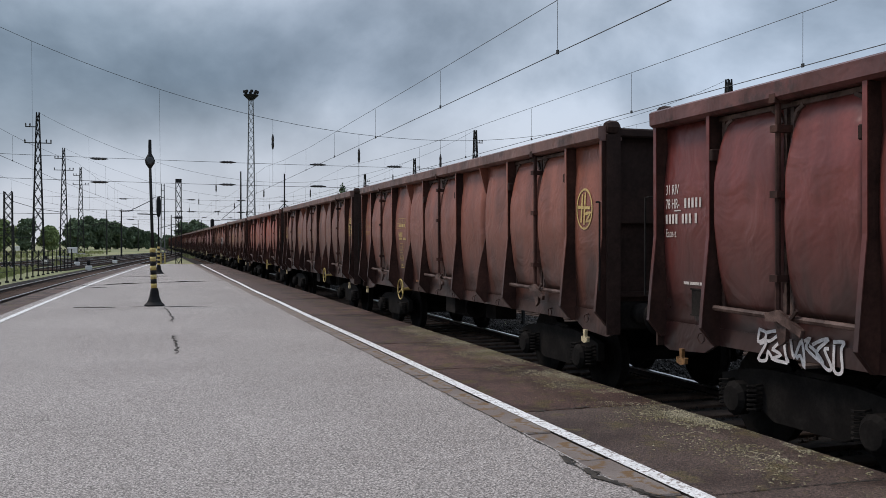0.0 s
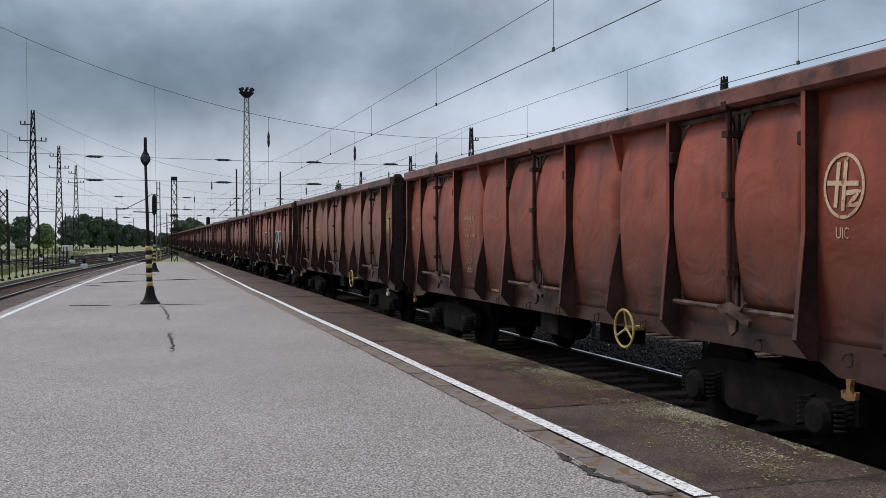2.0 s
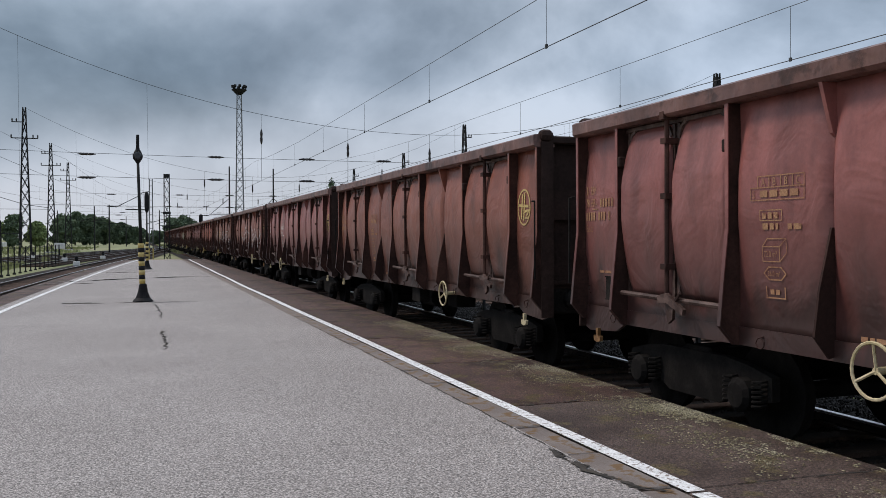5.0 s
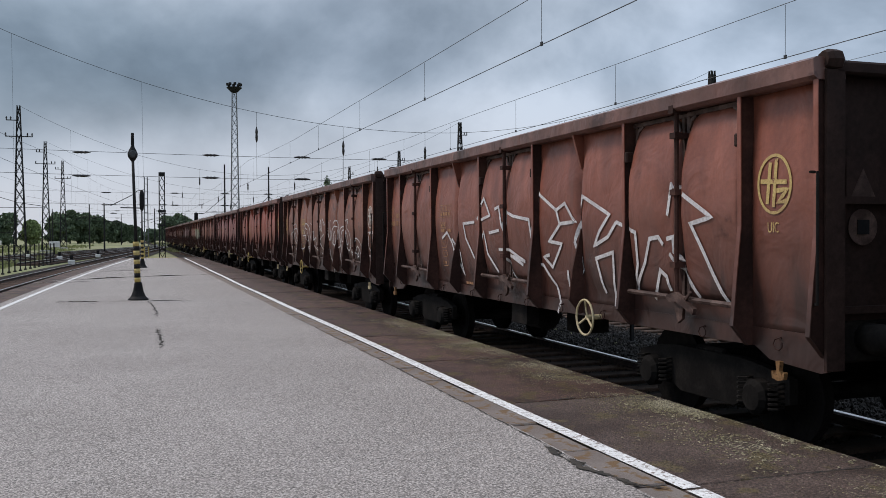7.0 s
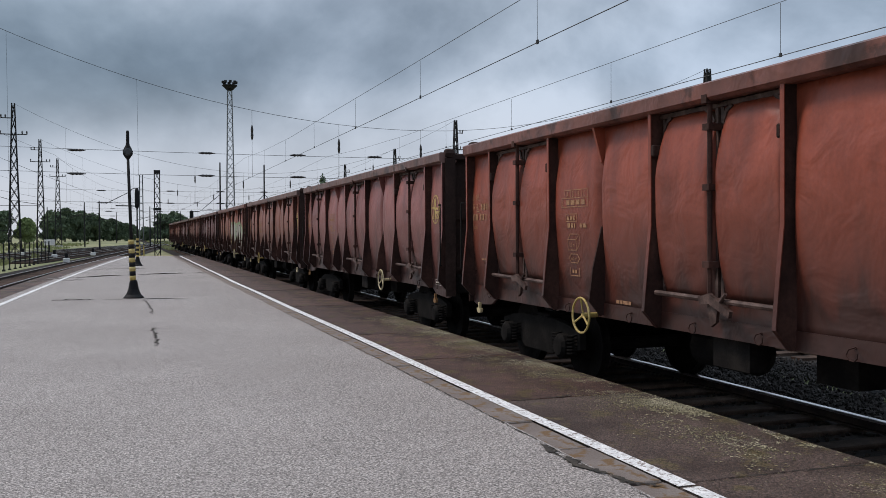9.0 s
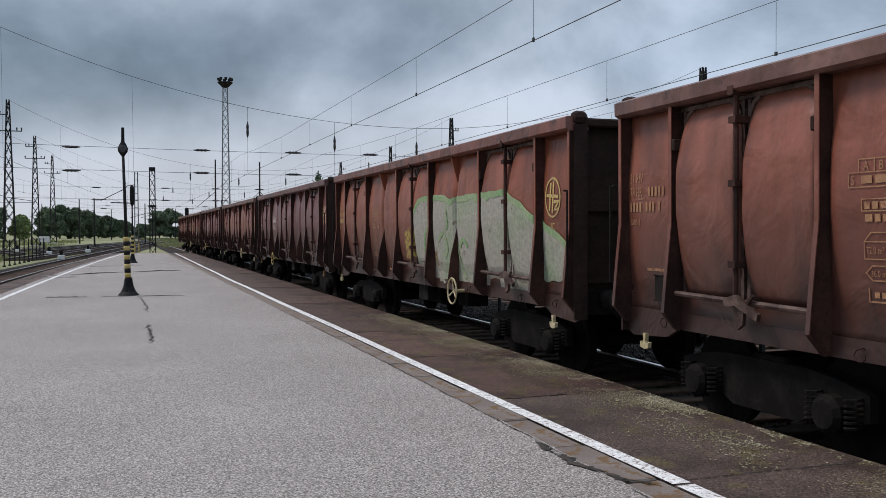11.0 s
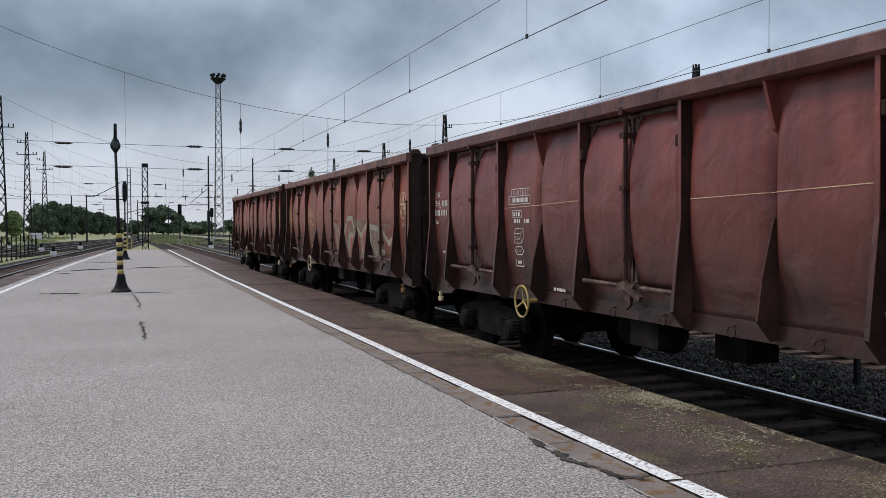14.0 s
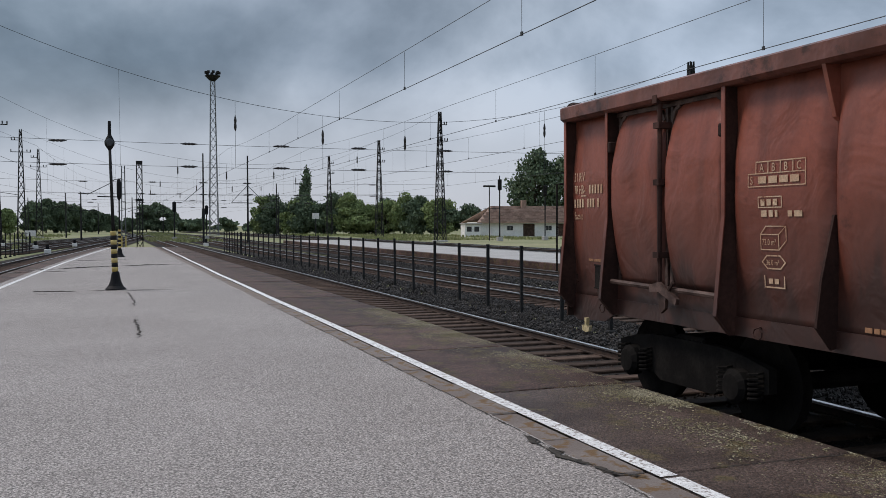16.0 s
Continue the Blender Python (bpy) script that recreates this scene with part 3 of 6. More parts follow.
def sheet_bay(a, b, z0, z1, side, base, thick=0.02, nx=8, nz=10):
    bm = bmesh.new()
    front = []
    for j in range(nz + 1):
        z = z0 + (z1 - z0) * j / nz
        row = []
        for i in range(nx + 1):
            d = a + (b - a) * (0.5 - 0.5 * math.cos(math.pi * i / nx))
            dd = min(max(d, a + 1e-4), b - 1e-4)
            row.append(bm.verts.new((side * (base + bulge(dd, z)), wy(d), z)))
        front.append(row)
    for j in range(nz):
        for i in range(nx):
            bm.faces.new((front[j][i], front[j][i + 1], front[j + 1][i + 1], front[j + 1][i]))
    # back and edges
    back = [bm.verts.new((side * (base - thick), wy(d), z)) for d, z in ((a, z0), (b, z0), (b, z1), (a, z1))]
    bm.faces.new(back)
    bm.faces.new([front[0][i] for i in range(nx + 1)] + [back[1], back[0]])
    bm.faces.new([front[nz][i] for i in range(nx, -1, -1)] + [back[3], back[2]])
    bm.faces.new([front[j][nx] for j in range(nz + 1)] + [back[2], back[1]])
    bm.faces.new([front[j][0] for j in range(nz, -1, -1)] + [back[0], back[3]])
    return bm


def post_bm(d, wide, side, web):
    """An upright of T section that grows deeper into a gusset below: its web, or the narrow flange along its outer edge."""
    bm = bmesh.new()
    x0 = SHEET - 0.02
    edge = [(SHEET + 0.06, SILL), (HALF + 0.04, SILL + 0.18), (HALF, 1.55), (HALF - 0.045, 2.0), (HALF - 0.04, RIM)]
    if web:
        prism(bm, [(side * x, z) for x, z in [(x0, SILL)] + edge + [(x0, RIM)]], 1, wy(d) - wide * 0.22, wy(d) + wide * 0.22)
    else:
        rows = [[bm.verts.new((side * (x + dx), wy(d) + dy * wide / 2, z)) for dx, dy in ((0.002, -1), (0.002, 1), (0.012, 1), (0.012, -1))] for x, z in edge]
        for u, v in zip(rows, rows[1:]):
            for k in range(4):
                bm.faces.new((u[k], u[(k + 1) % 4], v[(k + 1) % 4], v[k]))
        bm.faces.new(rows[0]); bm.faces.new(rows[-1][::-1])
    return bm


def text_mesh(body, size):
    return LETTERS[body, size].copy()


def on_side(me, d, z, squeeze=1.0, lift=0.006):
    """Lays a flat mesh (x to the right, y up) on the platform side of a wagon, its left end d metres from the far end."""
    for v in me.vertices:
        dd, zz = d + v.co.x * squeeze, z + v.co.y
        v.co = (-(SHEET + bulge(dd, zz) + lift), wy(dd), zz)
    return me


def flat_mesh(name, polys):
    me = bpy.data.meshes.new(name)
    verts, faces, seen = [], [], {}
    for poly in polys:
        face = []
        for p in poly:
            key = (round(p[0], 5), round(p[1], 5))
            if key not in seen:
                seen[key] = len(verts)
                verts.append((p[0], p[1], 0))
            if seen[key] not in face:
                face.append(seen[key])
        if len(face) > 2:
            faces.append(face)
    me.from_pydata(verts, [], faces)
    return me


def rounded(stroke):
    """A hand-drawn line through the given points."""
    out = []
    pts = [stroke[0]] + list(stroke) + [stroke[-1]]
    for a, b, c, d in zip(pts, pts[1:], pts[2:], pts[3:]):
        for i in range(4):
            f = i / 4
            out.append(tuple(0.5 * (2 * b[k] + (c[k] - a[k]) * f + (2 * a[k] - 5 * b[k] + 4 * c[k] - d[k]) * f * f + (3 * b[k] - a[k] - 3 * c[k] + d[k]) * f ** 3) for k in (0, 1)))
    return out + [stroke[-1]]


def ribbons(strokes, width, step=0.07):
    """Flat mitred ribbons along strokes of 2D points."""
    polys = []
    for s in strokes:
        pts = [s[0]]
        # small shifts off the mean speed that fit the train to the camera's view: seconds, metres
        for (x0, y0), (x1, y1) in zip(s, s[1:]):
            n = max(1, int(math.hypot(x1 - x0, y1 - y0) / step))
            pts += [(x0 + (x1 - x0) * i / n, y0 + (y1 - y0) * i / n) for i in range(1, n + 1)]
        closed = len(pts) > 3 and math.dist(pts[0], pts[-1]) < 1e-6
        way = []
        for (x0, y0), (x1, y1) in zip(pts, pts[1:]):
            L = math.hypot(x1 - x0, y1 - y0) or 1e-6
            way.append((-(y1 - y0) / L, (x1 - x0) / L))
        rows = []
        for i, (x, y) in enumerate(pts):
            a = way[i - 1] if i or closed else way[0]
            b = way[i] if i < len(way) else (way[0] if closed else way[-1])
            mx_, my_ = a[0] + b[0], a[1] + b[1]
            L = math.hypot(mx_, my_)
            if L < 0.5:
                mx_, my_, L = b[0], b[1], 1.0
                g = 1.0
            else:
                g = min(1.6, 2 / L)
            w = width / 2 * g
            rows.append(((x - mx_ / L * w, y - my_ / L * w), (x + mx_ / L * w, y + my_ / L * w)))
        for (a, b), (c, d) in zip(rows, rows[1:]):
            polys.append([a, c, d, b])
    return polys


def arc(cx, cy, rx, ry, a0, a1, n=14):
    return [(cx + rx * math.cos(radians(a0 + (a1 - a0) * i / n)), cy + ry * math.sin(radians(a0 + (a1 - a0) * i / n))) for i in range(n + 1)]


def bars_of(words, height, gap=None):
    """Writing that cannot be read, or is a number plate: plain bars, one for each character group."""
    polys, x = [], 0.0
    for w in words:
        polys.append([(x, 0), (x + w, 0), (x + w, height), (x, height)])
        x += w + (height * 0.45 if gap is None else gap)
    return polys


# meshes shared by all wagons
WM = {}
for s, tag in ((-1, "near"), (1, "off")):
    for a, b, k in BAYS:
        door = any(a >= lo - 1e-6 and b <= hi + 1e-6 for lo, _, hi in DOORS)
        z0, z1 = (1.28, 3.12) if door else (SILL + 0.14, RIM)
        nx, nz = (22, 24) if s < 0 else (2, 2)
        WM[tag, "bay", a] = mesh_of("side_sheet", sheet_bay(a + (0.06 if door else 0.0), b - (0.06 if door else 0.0), z0, z1, s, SHEET, nx=nx, nz=nz), PAINTS["brown"], True)
    for d in POSTS:
        dd = min(max(d, 0.03), BODY - 0.03)
        WM[tag, "post", d] = mesh_of("post_flange", post_bm(dd, 0.05, s, False), PAINTS["brown"])
        # web coloured darker than its flange to carry the shaded flank
        WM[tag, "web", d] = mesh_of("post_web", post_bm(dd, 0.05, s, True), shade_brown)
    for d in STIFF:
        bm = bmesh.new()
        x0 = SHEET - 0.01
        prism(bm, [(s * x0, SILL + 0.04), (s * (SHEET + 0.06), SILL + 0.02), (s * (HALF + 0.03), SILL + 0.2), (s * (HALF - 0.02), 1.5), (s * (x0 + 0.05), 2.0), (s * x0, 2.0)], 1, wy(d) - 0.012, wy(d) + 0.012)
        WM[tag, "stiff_low", d] = mesh_of("gusset", bm, shade_brown)
        bm = bmesh.new()
        prism(bm, [(s * x0, 2.72), (s * (x0 + 0.05), 2.76), (s * (HALF - 0.02), RIM), (s * x0, RIM)], 1, wy(d) - 0.02, wy(d) + 0.02)
        WM[tag, "stiff", d] = mesh_of("stiffener", bm, PAINTS["brown"])
    bm = bmesh.new()
    prism(bm, [(s * (SHEET - 0.12), RIM - 0.02), (s * (HALF - 0.03), RIM - 0.03), (s * (HALF + 0.015), RIM), (s * (HALF + 0.02), TOP - 0.02), (s * (HALF - 0.01), TOP), (s * (SHEET - 0.1), TOP), (s * (SHEET - 0.12), TOP - 0.03)], 1, -BODY / 2, BODY / 2)
    WM[tag, "rim"] = mesh_of("top_rail", bm, PAINTS["brown"])
    bm = bmesh.new()
    prism(bm, [(wy(0), SILL - 0.1), (wy(0.12), SILL - 0.14), (wy(0.75), SILL - 0.1), (wy(0.95), SILL), (wy(12.05), SILL), (wy(12.25), SILL - 0.1), (wy(12.88), SILL - 0.14), (wy(13.0), SILL - 0.1), (wy(13.0), SILL + 0.17), (wy(0), SILL + 0.17)], 0, s * (SHEET - 0.03), s * (SHEET + 0.012))
    WM[tag, "sill"] = mesh_of("side_sill", bm, PAINTS["brown"])
    for k, (a, m, b) in enumerate(DOORS):
        bm = bmesh.new()
        x0, x1 = sorted((s * (SHEET - 0.03), s * (SHEET + 0.004)))
        box(bm, x0, x1, wy(b), wy(a), SILL + 0.165, 1.31)
        WM[tag, "door_sill", k] = mesh_of("door_sill", bm, PAINTS["brown"])
        # frame strips round the two leaves, the lock rod and its handle
        bm = bmesh.new()
        x = SHEET - 0.015
        for lo, hi in ((a + 0.03, m), (m, b - 0.03)):
            prism(bm, [(s * x, 3.10), (s * (x + 0.05), 3.11), (s * (x + 0.05), 3.15), (s * x, 3.18)], 1, wy(hi), wy(lo))
            for d in (lo + 0.045, hi - 0.045):
                prism(bm, [(s * x, 1.3), (s * (x + 0.035), 1.3), (s * (x + 0.035), 3.12), (s * x, 3.12)], 1, wy(d) - 0.022, wy(d) + 0.022)
            for sgn, c in ((1, lo + 0.07), (-1, hi - 0.07)):
                tube(bm, [(s * (x + 0.035), wy(c), 2.98), (s * (x + 0.035), wy(c + sgn * 0.05), 3.07), (s * (x + 0.035), wy(c + sgn * 0.13), 3.11)], 0.025, 4)
        WM[tag, "door_frame", k] = mesh_of("door_frame", bm, bar_worn)
        bm = bmesh.new()
        bar(bm, (s * (HALF - 0.05), wy(m), 1.24), (s * (HALF - 0.05), wy(m), 3.24), 0.026, 7)
        for z in (1.62, 2.35, 2.92):
            box(bm, min(s * (SHEET - 0.01), s * HALF), max(s * (SHEET - 0.01), s * HALF), wy(m) - 0.05, wy(m) + 0.05, z - 0.03, z + 0.03)
        box(bm, min(s * SHEET, s * (HALF + 0.02)), max(s * SHEET, s * (HALF + 0.02)), wy(m) - 0.04, wy(m) + 0.04, RIM - 0.05, RIM + 0.03)
        WM[tag, "lock_rod", k] = mesh_of("lock_rod", bm, shade_brown)
        bm = bmesh.new()
        bar(bm, (s * (HALF - 0.06), wy(a + 0.08), 1.30), (s * (HALF - 0.06), wy(b - 0.08), 1.27), 0.028, 7)
        WM[tag, "door_bar", k] = mesh_of("door_bar", bm, bar_worn)
        bm = bmesh.new()
        prism(bm, [(wy(m - 0.12), 1.31), (wy(m + 0.05), 1.35), (wy(m + 0.36), 1.20), (wy(m + 0.34), 1.14), (wy(m + 0.05), 1.25), (wy(m - 0.1), 1.24)], 0, s * (HALF - 0.04), s * (HALF + 0.0))
        prism(bm, [(wy(m - 0.05), 1.27), (wy(m + 0.12), 1.25), (wy(m + 0.1), 1.08), (wy(m + 0.02), 1.03)], 0, s * (HALF - 0.08), s * (HALF - 0.045))
        bar(bm, (s * (HALF - 0.02), wy(m + 0.16), 1.24), (s * (HALF - 0.02), wy(m + 0.28), 1.36), 0.018, 5)
        WM[tag, "door_handle", k] = mesh_of("door_handle", bm, bar_worn)
        x0, x1 = sorted((s * SHEET, s * (HALF - 0.03)))
        for j, d in enumerate((a + 0.05, b - 0.05)):
            bm = bmesh.new()
            box(bm, x0, x1, wy(d) - 0.03, wy(d) + 0.03, 2.72, 2.84, 0.012)
            WM[tag, "hinge", k, j] = mesh_of("hinge", bm, near_black_brown)
bm = bmesh.new()
tube(bm, [(-(SHEET + 0.012), 0, 1.02)] + [(-(SHEET + 0.05), -0.06 * math.sin(t), 0.97 + 0.05 * math.cos(t)) for t in (0.4, 1.2, 2.0, 2.8, 3.6, 4.6, 5.6)] + [(-(SHEET + 0.012), 0, 1.03)], 0.0065, 4)
ROPE_RING = mesh_of("rope_ring", bm, shade_brown)
for e in (1, -1):
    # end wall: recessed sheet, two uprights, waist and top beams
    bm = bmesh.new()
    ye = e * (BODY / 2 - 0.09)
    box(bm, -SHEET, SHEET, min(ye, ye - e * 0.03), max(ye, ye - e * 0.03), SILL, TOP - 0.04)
    WM["end_wall", e] = mesh_of("end_wall", bm, near_black_brown)
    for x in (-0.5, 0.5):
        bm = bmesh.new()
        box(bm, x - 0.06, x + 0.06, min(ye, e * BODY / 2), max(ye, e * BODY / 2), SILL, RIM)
        WM["end_upright", e, x] = mesh_of("end_upright", bm, near_black_brown)
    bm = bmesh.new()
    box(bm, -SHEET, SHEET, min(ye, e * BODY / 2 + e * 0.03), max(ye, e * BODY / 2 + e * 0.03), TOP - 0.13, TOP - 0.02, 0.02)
    WM["end_beam", e, 0] = mesh_of("end_beam", bm, near_black_brown)
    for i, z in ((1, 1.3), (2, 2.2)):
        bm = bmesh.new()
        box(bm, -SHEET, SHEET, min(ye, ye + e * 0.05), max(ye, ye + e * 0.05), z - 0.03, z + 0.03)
        WM["end_beam", e, i] = mesh_of("end_beam", bm, near_black_brown)
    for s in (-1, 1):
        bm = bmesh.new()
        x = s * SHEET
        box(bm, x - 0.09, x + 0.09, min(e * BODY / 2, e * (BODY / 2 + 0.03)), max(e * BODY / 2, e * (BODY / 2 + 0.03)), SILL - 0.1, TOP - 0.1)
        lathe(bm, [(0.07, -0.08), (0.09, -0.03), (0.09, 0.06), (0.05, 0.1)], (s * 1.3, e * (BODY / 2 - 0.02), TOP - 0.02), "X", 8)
        WM["corner_post", e, s] = mesh_of("corner_post", bm, near_black_brown)
        bm = bmesh.new()
        x = s * (HALF + 0.03)
        tube(bm, [(x * 0.97, e * (BODY / 2 - 0.02), 2.42), (x, e * (BODY / 2 - 0.02), 2.42), (x, e * (BODY / 2 + 0.06), 2.42), (x, e * (BODY / 2 + 0.06), 1.36), (x * 0.97, e * (BODY / 2 - 0.02), 1.36)], 0.013, 5)
        WM["grab", e, s] = mesh_of("grab_rail", bm, black_iron)
    bm = bmesh.new()
    box(bm, -1.24, 1.24, min(e * 6.2, e * 6.42), max(e * 6.2, e * 6.42), 0.86, 1.22, 0.02)
    WM["head_beam", e] = mesh_of("head_beam", bm, black_iron)
    for x in (-0.875, 0.875):
        bm = bmesh.new()
        lathe(bm, [(0.13, 0.0), (0.13, e * 0.2), (0.10, e * 0.22), (0.10, e * 0.46), (0.225, e * 0.48), (0.235, e * 0.505), (0.2, e * 0.525)], (x, e * 6.42, 1.06), "Y", 14)
        WM["buffer", e, x] = mesh_of("buffer", bm, black_iron, True)
    bm = bmesh.new()
    tube(bm, [(0, e * 6.4, 1.05), (0, e * 6.7, 0.98), (0, e * 6.95, 0.86)], 0.035, 6)
    tube(bm, [(0.42, e * 6.42, 0.92), (0.4, e * 6.6, 0.62), (0.3, e * 6.8, 0.55), (0.2, e * 6.98, 0.62)], 0.022, 6)
    WM["coupling", e] = mesh_of("coupling", bm, black_iron)
    for s in (-1, 1):
        bm = bmesh.new()
        prism(bm, [(e * (6 + (yy - 6) * 0.45), 0.84 - (0.86 - zz) * 0.58) for yy, zz in ((6.05, 0.86), (5.93, 0.86), (5.95, 0.72), (5.88, 0.66), (5.84, 0.71), (5.81, 0.70), (5.83, 0.60), (5.99, 0.57), (6.15, 0.60), (6.17, 0.70), (6.14, 0.71), (6.10, 0.66), (6.03, 0.72))], 0, s * 1.40 - 0.02, s * 1.40 + 0.02)
        WM["tow_hook", e, s] = mesh_of("tow_hook", bm, ochre_rust)
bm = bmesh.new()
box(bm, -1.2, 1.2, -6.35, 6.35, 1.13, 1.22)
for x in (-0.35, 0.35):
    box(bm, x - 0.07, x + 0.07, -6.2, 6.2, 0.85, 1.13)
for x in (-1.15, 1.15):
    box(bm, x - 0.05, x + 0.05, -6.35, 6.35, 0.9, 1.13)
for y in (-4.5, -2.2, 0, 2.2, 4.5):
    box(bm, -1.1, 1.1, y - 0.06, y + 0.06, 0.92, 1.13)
# black sheets added behind the sides, standing in for shade in the door gaps
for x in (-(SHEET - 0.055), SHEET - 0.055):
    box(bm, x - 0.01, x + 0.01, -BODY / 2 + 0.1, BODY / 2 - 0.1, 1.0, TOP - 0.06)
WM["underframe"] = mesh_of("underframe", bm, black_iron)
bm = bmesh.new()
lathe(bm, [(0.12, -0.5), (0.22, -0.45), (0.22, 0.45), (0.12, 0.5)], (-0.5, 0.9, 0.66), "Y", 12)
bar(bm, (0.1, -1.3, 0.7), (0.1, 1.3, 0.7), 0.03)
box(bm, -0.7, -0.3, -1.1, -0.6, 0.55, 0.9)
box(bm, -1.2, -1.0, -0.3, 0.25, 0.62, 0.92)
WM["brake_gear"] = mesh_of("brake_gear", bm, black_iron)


def bogie_parts(s):
    """Side frame, axle boxes, springs of one bogie; s is the side."""
    bm = bmesh.new()
    x0, x1 = sorted((s * 1.0, s * 1.09))
    prism(bm, [(-1.25, 0.44), (-1.25, 0.66), (-0.9, 0.74), (-0.55, 0.78), (0.55, 0.78), (0.9, 0.74), (1.25, 0.66), (1.25, 0.44), (1.1, 0.40), (0.7, 0.42), (0.45, 0.30), (-0.45, 0.30), (-0.7, 0.42), (-1.1, 0.40)], 0, x0, x1)
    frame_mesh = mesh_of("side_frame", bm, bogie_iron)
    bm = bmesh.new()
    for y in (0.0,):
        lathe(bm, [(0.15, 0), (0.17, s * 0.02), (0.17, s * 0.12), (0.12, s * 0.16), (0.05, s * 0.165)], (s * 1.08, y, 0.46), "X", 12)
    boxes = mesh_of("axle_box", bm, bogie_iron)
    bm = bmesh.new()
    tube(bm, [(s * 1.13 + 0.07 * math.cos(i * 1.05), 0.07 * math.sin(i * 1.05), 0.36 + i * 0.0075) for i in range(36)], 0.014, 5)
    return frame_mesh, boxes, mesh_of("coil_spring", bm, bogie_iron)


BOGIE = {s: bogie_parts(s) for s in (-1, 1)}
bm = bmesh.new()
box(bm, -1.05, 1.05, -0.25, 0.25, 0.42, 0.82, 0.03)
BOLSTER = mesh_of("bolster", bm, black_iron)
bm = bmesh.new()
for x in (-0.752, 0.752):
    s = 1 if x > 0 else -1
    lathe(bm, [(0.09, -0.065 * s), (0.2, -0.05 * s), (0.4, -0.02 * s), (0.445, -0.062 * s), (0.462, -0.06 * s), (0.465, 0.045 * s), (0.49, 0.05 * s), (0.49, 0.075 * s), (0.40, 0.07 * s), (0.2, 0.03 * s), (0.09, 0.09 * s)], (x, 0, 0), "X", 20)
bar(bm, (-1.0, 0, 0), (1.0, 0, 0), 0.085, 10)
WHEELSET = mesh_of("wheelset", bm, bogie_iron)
# brake wheel on the platform side
bm = bmesh.new()
ringpts = [(-HALF - 0.05, 0.21 * math.cos(a * math.pi / 12), 0.21 * math.sin(a * math.pi / 12)) for a in range(25)]
tube(bm, ringpts, 0.014, 6)
for a in (90, 210, 330):
    bar(bm, (-HALF - 0.02, 0, 0), (-HALF - 0.05, 0.21 * math.cos(radians(a)), 0.21 * math.sin(radians(a))), 0.013, 5)
bar(bm, (-HALF + 0.2, 0, 0), (-HALF - 0.03, 0, 0), 0.03, 8)
BRAKE_WHEEL = mesh_of("brake_wheel", bm, yellow_paint)


def recolour(ob, mat):
    ob.material_slots[0].link = "OBJECT"
    ob.material_slots[0].material = mat


def wagon(k, paint, label, wheel_at=9.25, wheel=yellow_paint):
    """One open high-sided wagon with all its parts."""
    w = thing("open_goods_wagon", (TRACK, FIRST + PITCH * k - BODY / 2, RAIL), label, "goods wagon", "wagons of the freight train")
    P = PAINTS[paint]
    for tag in ("near", "off"):
        for a, b, _ in BAYS:
            door = next((i for i, dd in enumerate(DOORS) if a >= dd[0] - 1e-6 and b <= dd[2] + 1e-6), None)
            recolour(part("side_sheet" if door is None else "door_leaf", WM[tag, "bay", a], None, w), P)
        for d in POSTS:
            recolour(part("post_flange", WM[tag, "post", d], None, w), P)
            part("post_web", WM[tag, "web", d], None, w)
        for d in STIFF:
            recolour(part("stiffener", WM[tag, "stiff", d], None, w), P)
            part("gusset", WM[tag, "stiff_low", d], None, w)
        for nm, key in (("top_rail", "rim"), ("side_sill", "sill")):
            recolour(part(nm, WM[tag, key], None, w), RIMS[RIM_OF[paint]] if key == "rim" else P)
        for i in range(3):
            for key in ("door_frame", "lock_rod", "door_bar", "door_handle"):
                part(key, WM[tag, key, i], None, w)
            recolour(part("door_sill", WM[tag, "door_sill", i], None, w), P)
            for j in range(2):
                part("hinge", WM[tag, "hinge", i, j], None, w)
    for e in (1, -1):
        for key in ("end_wall", "head_beam", "coupling"):
            part(key, WM[key, e], None, w)
        for s in (-1, 1):
            o = part("tow_hook", WM["tow_hook", e, s], None, w, "rusty ochre tow hook" if k % 3 == 0 else "dull cream tow hook")
            recolour(o, ochre_rust if k % 3 == 0 else cream_paint)
            part("grab_rail", WM["grab", e, s], None, w)
            part("corner_post", WM["corner_post", e, s], None, w)
        for x in (-0.5, 0.5):
            part("end_upright", WM["end_upright", e, x], None, w)
        for i in range(3):
            part("end_beam", WM["end_beam", e, i], None, w)
        for x in (-0.875, 0.875):
            part("buffer", WM["buffer", e, x], None, w)
        bg = new("bogie")
        bg.parent = w
        bg.location = (0, e * 4.5, -0.04)
        for s in (-1, 1):
            part("side_frame", BOGIE[s][0], None, bg)
            for y in (-0.9, 0.9):
                part("axle_box", BOGIE[s][1], None, bg).location = (0, y, 0)
            for y in (-1.12, -0.68, 0.68, 1.12):
                part("coil_spring", BOGIE[s][2], None, bg).location = (0, y, 0)
        part("bolster", BOLSTER, None, bg)
        for y in (-0.9, 0.9):
            o = part("wheelset", WHEELSET, None, bg)
            o.location = (0, y, 0.46)
    for d in (0.75, 3.4, 4.9, 6.1, 7.1, 8.2, 9.3, 11.3, 12.4):
        part("rope_ring", ROPE_RING, None, w).location = (0, wy(d), 0)
    part("underframe", WM["underframe"], None, w)
    part("brake_gear", WM["brake_gear"], None, w)
    if wheel:
        o = part("brake_wheel", BRAKE_WHEEL, None, w, "hand brake wheel with three spokes")
        recolour(o, wheel)
        o.location = (0, wy(wheel_at), 0.94)
    return w

